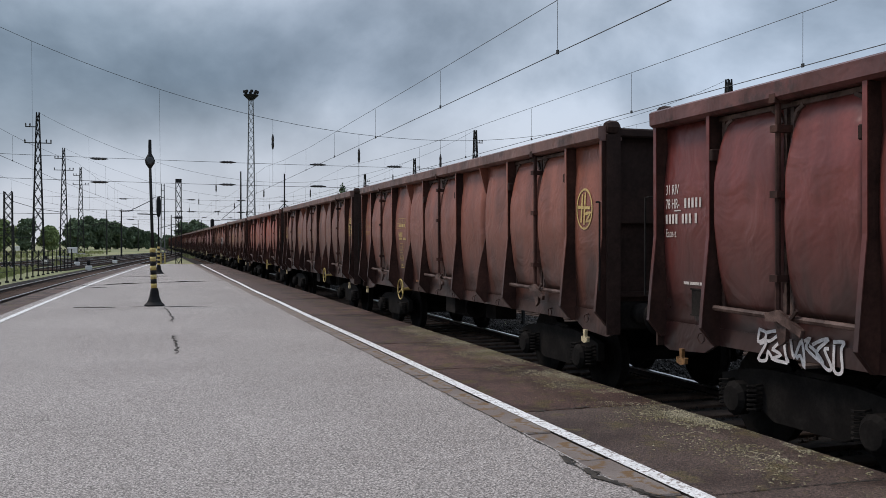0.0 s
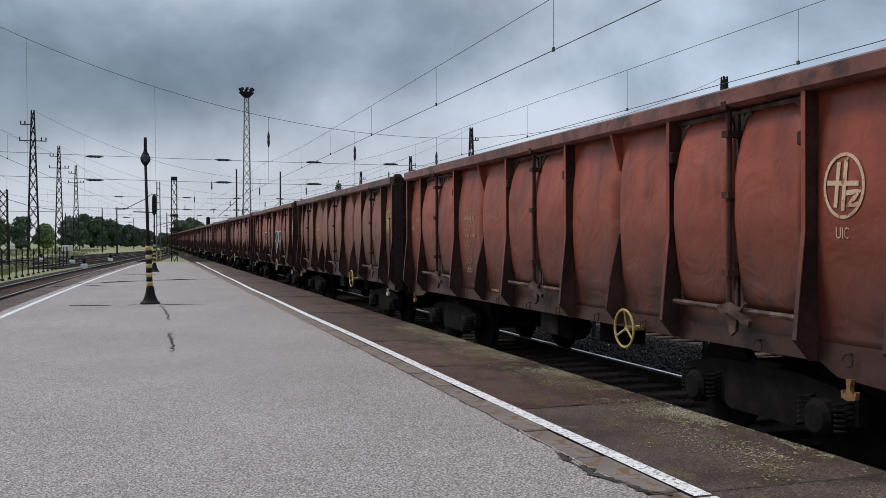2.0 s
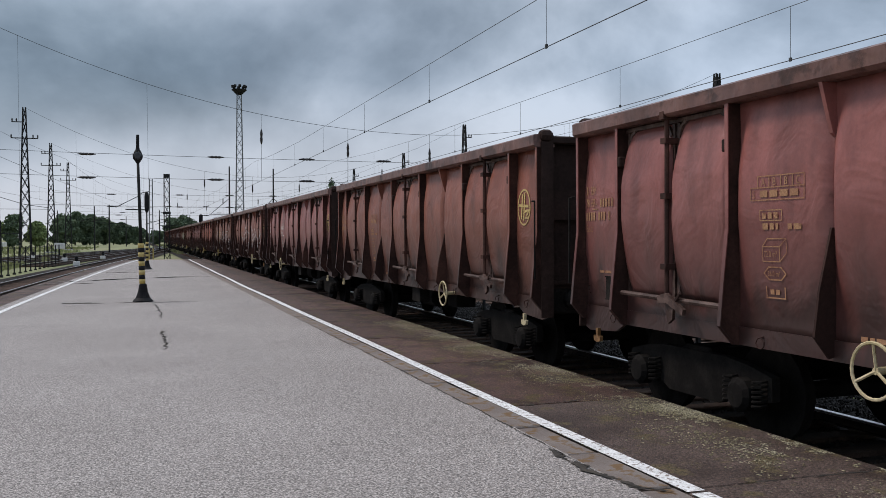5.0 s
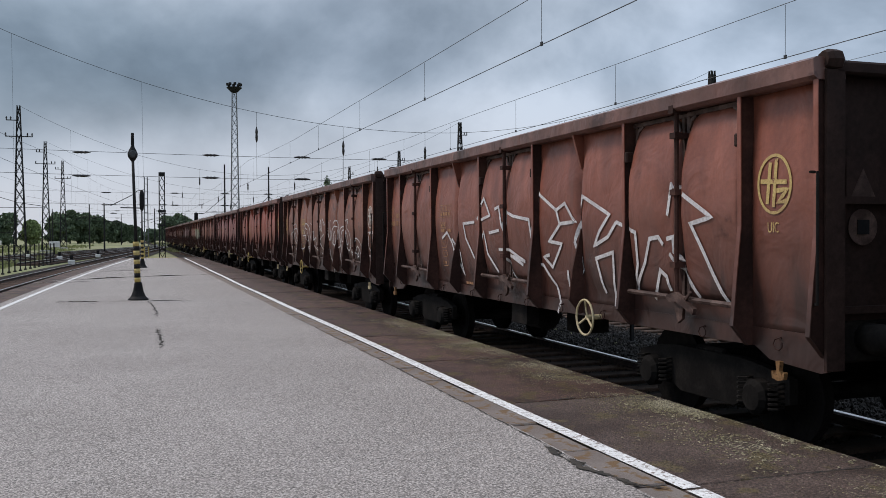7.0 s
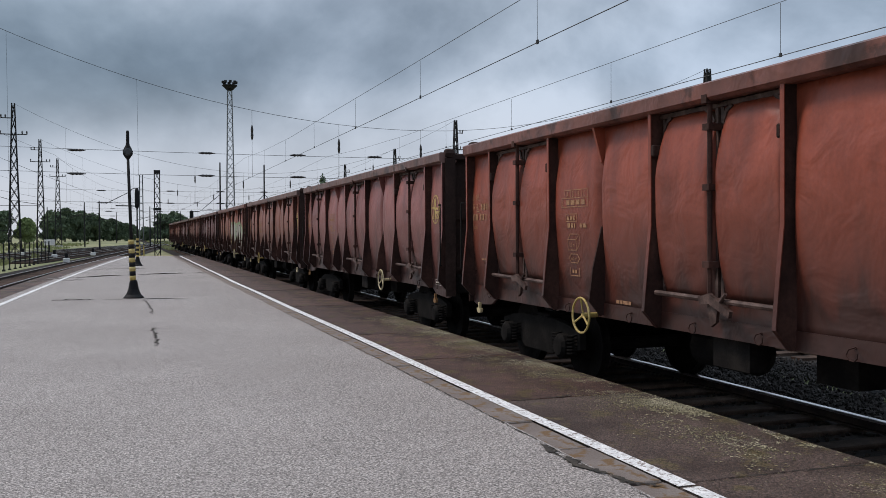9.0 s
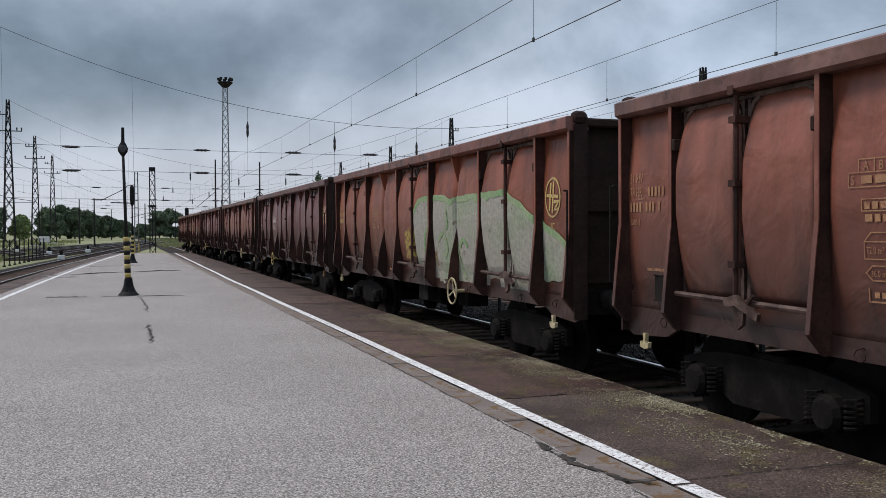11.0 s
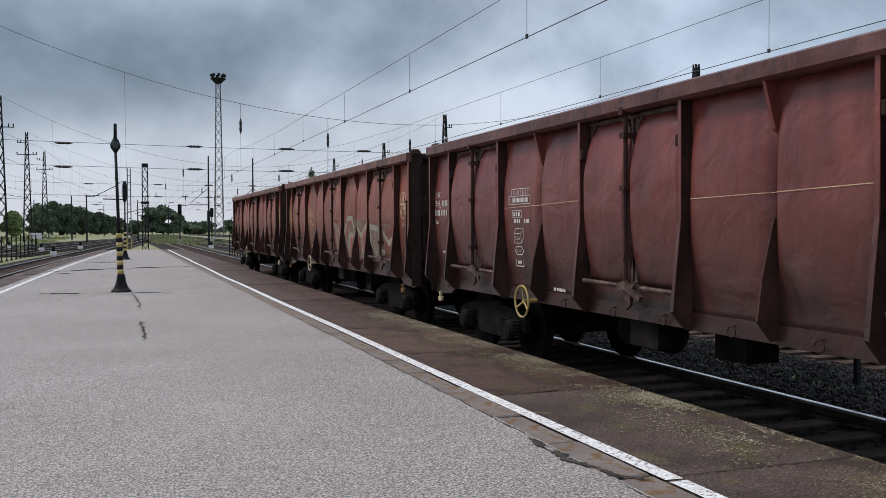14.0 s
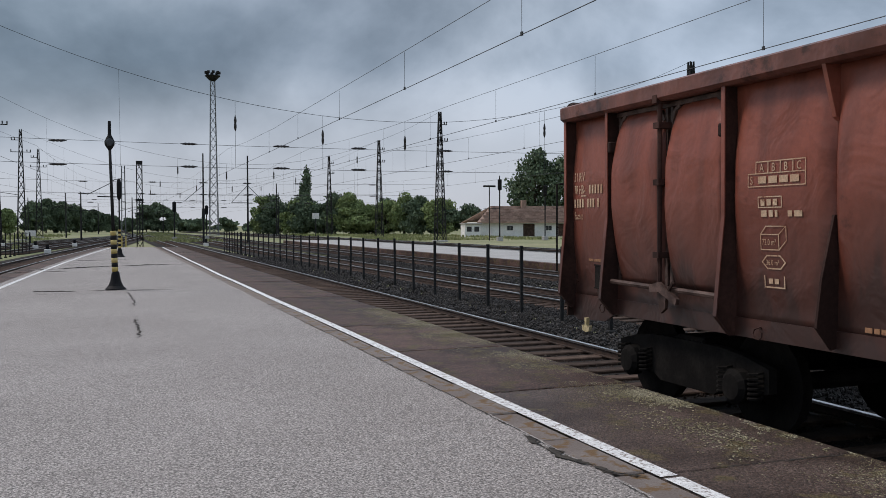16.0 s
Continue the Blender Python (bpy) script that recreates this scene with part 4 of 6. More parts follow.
# ---------------------------------------------------------------- platform furniture
def wheel_of(bm, centre, r, thick, n=16):
    lathe(bm, [(r * 0.7, -thick), (r, -thick * 0.6), (r, thick * 0.6), (r * 0.7, thick)], centre, "Y", n)


def striped_post(name, at, label, category, stripes, top, lean, r=0.076):
    """A post on a flared skirt with black and yellow bands below."""
    th = thing(name, at, label, category)
    bm = bmesh.new()
    lathe(bm, [(0.25, 0), (0.25, 0.03), (0.18, 0.10), (0.125, 0.24), (0.095, 0.42), (r, 0.46)], (0, 0, 0), "Z", 20)
    part("skirt", bm, black_paint, th, "black flared steel skirt")
    n = 9
    for i in range(n):
        bm = bmesh.new()
        z0, z1 = 0.46 + (stripes - 0.46) * i / n, 0.46 + (stripes - 0.46) * (i + 1) / n
        bar(bm, (lean * z0, 0, z0), (lean * z1, 0, z1), r, 14)
        part("band", bm, black_paint if i % 2 else yellow_paint, th, "black band" if i % 2 else "faded yellow band", True)
    bm = bmesh.new()
    bar(bm, (lean * stripes, 0, stripes), (lean * top, 0, top), 0.042, 10, 0.034)
    part("pole", bm, mast_mat, th, smooth=True)
    return th


LEAN = -0.028
lamp_post = striped_post("platform_post", (0.10, 24.35, 0), "dark steel platform post with a black and yellow banded foot", "post", 1.49, 3.68, LEAN)
bm = bmesh.new()
lathe(bm, [(0.035, -0.05), (0.07, 0.0), (0.115, 0.07), (0.125, 0.15), (0.09, 0.24), (0.05, 0.31), (0.042, 0.36), (0.038, 0.66), (0.03, 0.68)], (LEAN * 3.68, 0, 3.58), "Z", 18)
part("lamp_head", bm, black_paint, lamp_post, "black bell-shaped lamp head with a spike", True)
bm = bmesh.new()
wheel_of(bm, (LEAN * 3.68, -0.12, 3.71), 0.10, 0.05)
part("lamp_glass", bm, dark_glass, lamp_post, "round dark glass")
sig = striped_post("platform_signal", (0.42, 49.6, 0), "black light signal on a black and yellow banded post", "signal", 1.42, 3.0, 0.0)
bm = bmesh.new()
lathe(bm, [(0.03, 0), (0.09, 0.08), (0.115, 0.3), (0.115, 0.85), (0.09, 1.02), (0.04, 1.1)], (0, 0, 2.95), "Z", 14)
part("signal_head", bm, black_paint, sig, "black oval signal head", True)
bm = bmesh.new()
box(bm, -0.02, 0.02, -0.26, -0.18, 3.2, 3.3)
tube(bm, [(0, 0, 3.1), (-1.05, 0, 3.12)], 0.03)
part("bracket", bm, mast_mat, sig)

# edge slabs, joint strip, cracks
slab_kinds = []
for v in range(4):
    bm = bmesh.new()
    box(bm, 3.29, EDGE, 0.012, 3.018, -0.24, 0.0, 0.012)
    slab_kinds.append(mesh_of("slab", bm, kerb_mat if v else kerb_grey))
strip_kinds = []
for L in (0.98, 1.48):
    bm = bmesh.new()
    box(bm, 3.0, 3.275, 0.01, L, -0.2, 0.0, 0.012)
    strip_kinds.append((L + 0.01, mesh_of("strip_stone", bm, joint_mat)))
for i in range(28):
    o = part("slab", slab_kinds[0 if i < 7 else 1 + i % 3], None, platform)
    o.location = (random.uniform(-0.012, 0.012), 4.97 - 3.03 * 6 + 3.03 * i, random.uniform(-0.006, 0.004))
y = -13.0
while y < 70:
    L, me = strip_kinds[random.random() < 0.5]
    o = part("strip_stone", me, None, platform)
    o.location = (random.uniform(-0.01, 0.01), y, random.uniform(-0.008, 0.002))
    y += L + 0.015
bm = bmesh.new()
for i in range(28):
    y0 = PLAT_NEAR + i * 3.08
    prism(bm, [(left_edge(y0), y0 + 0.01), (left_edge(y0) + 0.74, y0 + 0.01), (left_edge(y0 + 3.08) + 0.74, y0 + 3.06), (left_edge(y0 + 3.08), y0 + 3.06)], 2, -0.25, 0.001)
tagged(part("edge_slabs", bm, kerb_mat, platform), kind="stuff")


def crack(points, width, z=0.006):
    bm = bmesh.new()
    left, right = [], []
    pts = []
    for (x0, y0), (x1, y1) in zip(points, points[1:]):
        n = max(2, int(math.hypot(x1 - x0, y1 - y0) / 0.035))
        pts += [(x0 + (x1 - x0) * i / n, y0 + (y1 - y0) * i / n) for i in range(n)]
    pts.append(points[-1])
    dx, dy = points[-1][0] - points[0][0], points[-1][1] - points[0][1]
    L = math.hypot(dx, dy)
    nx, ny = -dy / L, dx / L
    for i, (x, y) in enumerate(pts):
        k = 1 - abs(2 * i / (len(pts) - 1) - 1) ** 6
        wob = noise.noise((x * 3.1, y * 3.1, 2.0)) * width * 1.6 + noise.noise((x * 17, y * 17, 8.0)) * width * 0.9
        h = width * k * max(0.06, 0.35 + 0.8 * noise.noise((x * 5, y * 5, 5.0)) + 0.7 * noise.noise((x * 23, y * 23, 6.0))) + 0.0015
        left.append(bm.verts.new((x + nx * (wob - h), y + ny * (wob - h), z)))
        right.append(bm.verts.new((x + nx * (wob + h), y + ny * (wob + h), z)))
    for i in range(len(pts) - 1):
        bm.faces.new((left[i], right[i], right[i + 1], left[i + 1]))
    part("crack", bm, crack_mat, platform, "dirt-filled crack")


def heave(points, height):
    """A joint where the asphalt has lifted: a ragged dark step that slopes away behind."""
    front, slope = bmesh.new(), bmesh.new()
    pts = []
    for (x0, y0), (x1, y1) in zip(points, points[1:]):
        n = max(2, int(math.hypot(x1 - x0, y1 - y0) / 0.06))
        pts += [(x0 + (x1 - x0) * i / n, y0 + (y1 - y0) * i / n) for i in range(n)]
    rows = []
    for i, (x, y) in enumerate(pts):
        k = 1 - abs(2 * i / (len(pts) - 1) - 1) ** 8
        y += 0.08 * noise.noise((x * 1.3, y, 7.0))
        h = height * k * max(0.1, 0.6 + 0.7 * noise.noise((x * 1.9, y, 1.0)) + 0.5 * noise.noise((x * 9, y, 3.0))) + 0.001
        rows.append((x, y, h))
    for (xa, ya, ha), (xb, yb, hb) in zip(rows, rows[1:]):
        front.faces.new([front.verts.new(p) for p in ((xa, ya, 0.001), (xb, yb, 0.001), (xb, yb, hb), (xa, ya, ha))])
        slope.faces.new([slope.verts.new(p) for p in ((xa, ya + 0.002, ha), (xb, yb + 0.002, hb), (xb, yb + 0.4, 0.001), (xa, ya + 0.4, 0.001))])
    part("crack", front, crack_mat, platform, "dirt-filled crack")
    part("lifted_edge", slope, asphalt, platform)


heave([(-0.6, 24.1), (0.5, 23.9), (1.55, 23.75)], 0.014)
heave([(-1.85, 24.25), (-0.75, 24.05)], 0.03)
crack([(-1.75, 23.2), (-1.2, 23.3), (-0.7, 23.6)], 0.04)
heave([(-2.9, 36.2), (-1.6, 37.0), (-0.2, 38.3), (1.5, 38.9), (3.1, 39.6)], 0.034)
heave([(-1.6, 45.2), (1.0, 45.6)], 0.025)
heave([(-3.4, 34.6), (-1.4, 34.9)], 0.02)
crack([(0.30, 23.9), (0.40, 22.4), (0.44, 20.6), (0.41, 19.2)], 0.04)
crack([(0.36, 16.6), (0.40, 15.2), (0.37, 13.7)], 0.045)
crack([(3.0, 19.0), (3.03, 14.0), (3.02, 10.0), (3.0, 7.6), (2.98, 5.4)], 0.012)
crack([(2.95, 6.3), (2.96, 5.6), (3.02, 5.1), (3.16, 4.92)], 0.06)
crack([(2.92, 5.9), (2.98, 5.3), (3.10, 4.95)], 0.045, 0.009)
crack([(2.97, 4.9), (2.96, 4.4), (2.98, 3.6)], 0.014)
crack([(3.5, 7.98), (3.9, 7.98), (4.15, 8.05)], 0.035)
crack([(3.8, 4.96), (4.3, 4.96), (4.8, 4.92)], 0.02)
crack([(4.2, 11.02), (4.6, 11.1), (5.0, 11.2)], 0.02)
# moss and grit on the wet edge slabs
verts, faces = [], []
for _ in range(56000):
    y = random.uniform(3.6, 17.0)
    x = EDGE - 0.03 - abs(random.gauss(0, 0.34))
    if x < 3.45 or noise.noise((x * 1.6, y * 1.1, 3.0)) + 0.6 * noise.noise((x * 9, y * 7, 5.0)) < random.uniform(-0.45, 0.4):
        continue
    s = random.uniform(0.0015, 0.0085) * (1.5 if 4.9 < y < 7.6 else 1.0)
    b = len(verts)
    a = random.uniform(0, 6.3)
    verts += [(x + s * math.cos(a + k * 2.1) * random.uniform(0.6, 1.6), y + s * math.sin(a + k * 2.1) * 1.5, 0.003) for k in range(3)] + [(x, y, 0.003 + s * 0.5)]
    faces += [(b, b + 1, b + 3), (b + 1, b + 2, b + 3), (b + 2, b, b + 3)]
me = bpy.data.meshes.new("moss")
me.from_pydata(verts, [], faces)
moss_mat = material("yellow_green_moss", (0.145, 0.125, 0.070), (0.25, 0.225, 0.155), 2, 30, 0.95, bump=0, island=0.5)
me.materials.append(moss_mat)
tagged(new("moss", me), "crumbs of yellow-green moss and grit on damp slabs", "moss", kind="stuff")

# ---------------------------------------------------------------- second platform and fences
p2 = thing("far_platform", (0, 0, 0), "low pale concrete island platform between tracks", "platform", kind="structure")
bm = bmesh.new()
box(bm, 18.2, 24.6, 8, 100, -0.6, -0.06, 0.03)
part("platform_top", bm, platform_far, p2)
bm = bmesh.new()
box(bm, 17.9, 18.2, 8, 100, -0.55, -0.055, 0.02)
part("kerb", bm, kerb_mat, p2)


def fence(name, pts, gap, label, high=1.66):
    """Posts of angle steel with two thin rails."""
    th = thing(name, (0, 0, 0), label, "fence")
    bm = bmesh.new()
    box(bm, -0.035, 0.035, -0.035, 0.035, -0.1, high, 0.006)
    box(bm, -0.09, 0.09, -0.09, 0.09, -0.08, 0.06, 0.02)
    me = mesh_of("fence_post", bm, mast_mat)
    (x0, y0), (x1, y1) = pts
    L = math.hypot(x1 - x0, y1 - y0)
    n = int(L / gap)
    for i in range(n + 1):
        o = part("fence_post", me, None, th)
        o.location = (x0 + (x1 - x0) * i / n, y0 + (y1 - y0) * i / n, GROUND + random.uniform(-0.03, 0.03))
        o.rotation_euler = (random.uniform(-0.012, 0.012), random.uniform(-0.012, 0.012), 0)
    for z in (0.55, 1.05, 1.55):
        bm = bmesh.new()
        bar(bm, (x0, y0, GROUND + z), (x1, y1, GROUND + z), 0.012, 5)
        part("fence_rail", bm, mast_mat, th)
    return th


fence("track_fence", ((9.1, 3.16), (9.1, 68.12)), 2.029, "dark rusty steel post fence between two tracks")
fence("track_fence", ((-8.6, 30.0), (-6.25, 81.0)), 2.0, "dark rusty steel post fence beside the bent track")
fence("track_fence", ((9.1, 68.8), (8.4, 73.0)), 0.7, "close-set dark steel fence end between two tracks")

# ---------------------------------------------------------------- masts and overhead line
def lattice(name, at, height, base, top, label, category="mast", bay=1.25, leg=0.05, mat=mast_mat, group=""):
    """A tapered four-legged lattice mast with diagonals."""
    th = thing(name, at, label, category, group)
    for sx in (-1, 1):
        for sy in (-1, 1):
            bm = bmesh.new()
            bar(bm, (sx * base, sy * base, 0), (sx * top, sy * top, height), leg, 4)
            part("leg", bm, mat, th)
    bm = bmesh.new()
    n = int(height / bay)
    for i in range(n):
        z0, z1 = height * i / n, height * (i + 1) / n
        w0, w1 = base + (top - base) * i / n, base + (top - base) * (i + 1) / n
        for a, b in (((-1, -1), (1, -1)), ((1, -1), (1, 1)), ((1, 1), (-1, 1)), ((-1, 1), (-1, -1))):
            bar(bm, (a[0] * w0, a[1] * w0, z0), (b[0] * w1, b[1] * w1, z1), leg * 0.55, 4)
            bar(bm, (b[0] * w0, b[1] * w0, z0), (a[0] * w1, a[1] * w1, z1), leg * 0.55, 4)
    part("bracing", bm, mat, th)
    bm = bmesh.new()
    box(bm, -base - 0.2, base + 0.2, -base - 0.2, base + 0.2, -0.25, 0.12, 0.03)
    part("footing", bm, platform_far, th)
    return th


def arms(th, rows):
    for z, x0, x1 in rows:
        bm = bmesh.new()
        box(bm, x0, x1, -0.05, 0.05, z - 0.05, z + 0.05)
        part("cross_arm", bm, mast_mat, th)
        for x in (x0 + 0.06, x1 - 0.06, (x0 if abs(x0) > abs(x1) else x1) * 0.62):
            bm = bmesh.new()
            lathe(bm, [(0.03, 0), (0.09, 0.08), (0.05, 0.14), (0.1, 0.2), (0.04, 0.36)], (x, 0, z + 0.05), "Z", 8)
            part("insulator", bm, insulator_mat, th)


SPANS = ((58.0, -10.6, 41.3, 15.2, 13.9, 8.5), (110.0, -11.9, 40.0, 16.2, 16.2, 8.9), (150.0, -12.6, 43.4, 16.2, 16.2, 8.9), (187.0, -12.7, 43.2, 16.2, 16.2, 8.9))
for y, xl, xr, hl, hr, low_z in SPANS:
    for x, h in ((xl, hl), (xr, hr)):
        m = lattice("lattice_mast", (x, y, GROUND), h + 0.5, 0.62, 0.14, "tall dark tapered steel lattice mast of the overhead line", group="overhead line masts", bay=1.5, leg=0.07)
        s = -1 if x > 0 else 1
        arms(m, ((h * 0.93, -1.3 if s > 0 else 0.0, 0.0 if s > 0 else 1.3), (h * 0.82, -1.4, 1.4)) if x < 0 else ((h * 0.93, 0.0, 1.0), (h * 0.80, 0.0, 1.1)))
    sp = thing("head_span", (0, y, 0), "sagging steel cross-span wires with dark insulators over the tracks", "overhead line", "cross spans of the overhead line")
    mid = (xl + xr) / 2 + (2.8 if y < 60 else 1.0)

    def sag(x, xl=xl, xr=xr, hl=hl, hr=hr, low_z=low_z, mid=mid):
        side, h = (xl, hl) if x < mid else (xr, hr)
        return low_z + (h - low_z) * ((x - mid) / (side - mid)) ** 2
    near = y < 60
    r = 0.014
    bm = bmesh.new()
    n = 40
    tube(bm, [(xl + (xr - xl) * i / n, 0, sag(xl + (xr - xl) * i / n)) for i in range(n + 1)], r, 5)
    part("carrier_wire", bm, wire_mat, sp)
    zu, zl = 6.6, 5.2
    for z in (zu, zl):
        bm = bmesh.new()
        tube(bm, [(xl + (xr - xl) * i / 8, 0, z + 0.25 * ((i - 4) / 4) ** 2) for i in range(9)], r * 0.9, 5)
        part("cross_wire", bm, wire_mat, sp)
        for x in (-2.9, 4.6, 10.3, 15.4, 21.5, 31.0):
            bm = bmesh.new()
            lathe(bm, [(0.02, -0.52), (0.05, -0.36), (0.085, -0.2), (0.06, -0.1), (0.085, 0.0), (0.06, 0.1), (0.085, 0.2), (0.05, 0.36), (0.02, 0.52)], (x, 0, z + 0.06), "X", 10)
            part("insulator", bm, insulator_mat, sp)
    for x in (7.42, 13.0, 18.6, 29.0):
        bm = bmesh.new()
        bar(bm, (x, 0, sag(x)), (x, 0, zl + 0.1), r * 0.7, 5)
        part("hanger", bm, wire_mat, sp)
        bm = bmesh.new()
        zi = sag(x) - 1.4
        lathe(bm, [(0.02, -0.5), (0.07, -0.36), (0.09, -0.18), (0.07, 0.0), (0.09, 0.18), (0.06, 0.36), (0.02, 0.5)], (x, 0, zi), "Z", 10)
        part("insulator", bm, insulator_mat, sp)
    for x in (-6.6, 0.55, 28.6):
        bm = bmesh.new()
        bar(bm, (x, 0, sag(x)), (x + 0.05, 0, zl), r * 0.5, 5)
        part("hanger", bm, wire_mat, sp)


def overhead(x_of, y0, y1, contact, messenger, first, step, label):
    th = thing("overhead_line", (0, 0, 0), label, "overhead wire", "overhead wires along the tracks")
    n = max(2, int((y1 - y0) / 8))
    ypts = [y0 + (y1 - y0) * i / n for i in range(n + 1)]

    def mz(y):
        a = ((y - 58.0) % 46.0) / 46.0
        return messenger + 0.55 * (2 * a - 1) ** 2 if y > 30 else messenger
    bm = bmesh.new()
    tube(bm, [(x_of(y), y, contact) for y in ypts], 0.0085, 5)
    part("contact_wire", bm, wire_mat, th)
    bm = bmesh.new()
    tube(bm, [(x_of(y), y, mz(y)) for y in ypts], 0.0065, 5)
    part("messenger_wire", bm, wire_mat, th)
    y = first
    while y < min(y1, 150):
        bm = bmesh.new()
        bar(bm, (x_of(y), y, contact), (x_of(y), y, mz(y) - 0.02), 0.0045, 4)
        box(bm, x_of(y) - 0.015, x_of(y) + 0.015, y - 0.03, y + 0.03, contact - 0.02, contact + 0.05)
        part("dropper", bm, wire_mat, th)
        y += step
    return th


overhead(lambda y: 6.62, -10, 260, 4.86, 5.76, 1.0, 6.55, "thin dark contact wire with droppers above the track")
overhead(lambda y: 11.75, -10, 260, 4.96, 5.98, 1.4, 6.4, "thin dark contact wire with droppers above the track")
overhead(lambda y: 17.2, -10, 260, 4.98, 6.0, 3.4, 6.6, "thin dark contact wire with droppers above the track")
overhead(lambda y: 28.6, 0, 260, 5.15, 6.12, 4.0, 6.6, "thin dark contact wire with droppers above the track")
overhead(lambda y: left_edge(y) - 2.2, 10, 240, 4.95, 5.95, 14.0, 6.6, "thin dark contact wire with droppers above the bent track")
overhead(lambda y: left_edge(y) - 8.5 + max(0, y - 60) * 0.03, 20, 240, 4.95, 5.95, 24.0, 6.6, "thin dark contact wire with droppers above the yard track")

# lattice and ladder masts at the platform's end
m = lattice("lattice_post", (2.27, 79.2, GROUND), 7.45, 0.23, 0.21, "dark square lattice steel post at the platform's end", "post", 0.75, 0.05)
for w, z0, z1 in ((0.25, 7.2, 7.5), (0.31, 4.15, 4.35), (0.27, 3.0, 3.15)):
    bm = bmesh.new()
    box(bm, -w, w, -w, w, z0, z1)
    part("collar", bm, mast_mat, m)
m = thing("ladder_post", (1.05, 82.7, GROUND), "slender two-legged steel post with rungs and a bent bracket", "post")
for x in (-0.17, 0.17):
    bm = bmesh.new()
    bar(bm, (x, 0, 0), (x * 0.7, 0, 7.3), 0.045, 6)
    part("leg", bm, galvanised, m)
    bm = bmesh.new()
    bar(bm, (x, 0, 0.3), (x * 0.95, 0, 1.25), 0.06, 6)
    part("painted_foot", bm, yellow_paint, m, "faded yellow painted foot")
for i in range(11):
    bm = bmesh.new()
    bar(bm, (-0.17, 0, 0.5 + i * 0.62), (0.17, 0, 0.5 + i * 0.62), 0.025, 5)
    part("rung", bm, galvanised, m)
bm = bmesh.new()
tube(bm, [(-0.15, 0, 6.2), (-0.7, 0, 6.1), (-1.1, 0, 5.75), (-2.9, 0, 4.8)], 0.03, 6)
part("bracket", bm, mast_mat, m)
m = lattice("lattice_post", (-11.2, 82.5, GROUND), 6.4, 0.32, 0.30, "dark square lattice steel post in the yard", "post", 0.8, 0.05)
bm = bmesh.new()
tube(bm, [(0.3, 0, 5.6), (2.2, 0, 5.0), (4.2, 0, 4.7)], 0.022, 5)
tube(bm, [(0.3, 0, 4.6), (4.2, 0, 4.6)], 0.018, 5)
part("bracket", bm, mast_mat, m)

# floodlight tower
tw = lattice("floodlight_tower", (21.2, 203.0, GROUND), 34.0, 0.95, 0.45, "tall grey lattice floodlight tower with a round lamp gallery", "floodlight tower", 2.0, 0.085, galvanised)
bm = bmesh.new()
lathe(bm, [(0.6, 0), (1.5, 0.9), (1.65, 1.0), (1.65, 1.15), (0.6, 1.2)], (0, 0, 33.6), "Z", 14)
part("gallery", bm, mast_mat, tw)
for i in range(8):
    a = i * math.pi / 4
    bm = bmesh.new()
    c = Vector((1.4 * math.cos(a), 1.4 * math.sin(a), 35.4))
    box(bm, c.x - 0.3, c.x + 0.3, c.y - 0.3, c.y + 0.3, c.z - 0.3, c.z + 0.28, 0.08)
    bar(bm, (c.x * 0.95, c.y * 0.95, 34.7), c, 0.07, 5)
    part("floodlight", bm, mast_mat, tw)

# slender yard poles with stays
def yard_pole(x, y, h, brackets, label):
    th = thing("yard_pole", (x, y, GROUND), label, "pole")
    bm = bmesh.new()
    bar(bm, (0, 0, 0), (0, 0, h), 0.13, 8, 0.08)
    part("pole", bm, mast_mat, th)
    for a, b, r in brackets:
        bm = bmesh.new()
        bar(bm, a, b, r, 5)
        part("stay", bm, mast_mat, th)
    return th


yard_pole(10.6, 113.4, 10.9, (((0, 0, 7.0), (-2.2, 0, 5.1), 0.035), ((0, 0, 5.0), (-2.4, 0, 5.0), 0.03), ((0, 0, 3.0), (0, 0, 4.2), 0.2)), "slender dark steel pole with a slanting bracket")
yard_pole(15.7, 111.7, 10.6, (((0, 0, 7.0), (-1.9, 0, 5.0), 0.035), ((0, 0, 7.0), (1.9, 0, 5.0), 0.035), ((0, 0, 4.9), (-2.0, 0, 4.9), 0.03)), "slender dark steel pole with two slanting stays")
yard_pole(27.5, 160.0, 9.5, (((0, 0, 6.8), (-2.6, 0, 5.0), 0.05),), "slender dark steel pole with a slanting bracket")
yard_pole(33.0, 190.0, 9.0, (((0, 0, 6.8), (2.6, 0, 5.0), 0.05),), "slender dark steel pole with a slanting bracket")
yard_pole(55.0, 125.0, 9.5, (((0, 0, 4.6), (-2.6, 0, 4.5), 0.05),), "slender dark steel pole with a short arm")
for i, (x, y, h) in enumerate(((-4.0, 140, 7), (3.5, 165, 7), (-7.5, 175, 8), (6.0, 210, 8), (-16, 205, 8), (12.5, 240, 8), (-3, 250, 8), (-22, 150, 6.5), (-30, 170, 7), (-17, 130, 4.5), (-24, 215, 8))):
    yard_pole(x, y, h, (((0, 0, h * 0.75), (-2.4, 0, h * 0.65), 0.05), ((0, 0, h * 0.62), (2.2, 0, h * 0.62), 0.05)), "slender dark steel yard pole with arms")


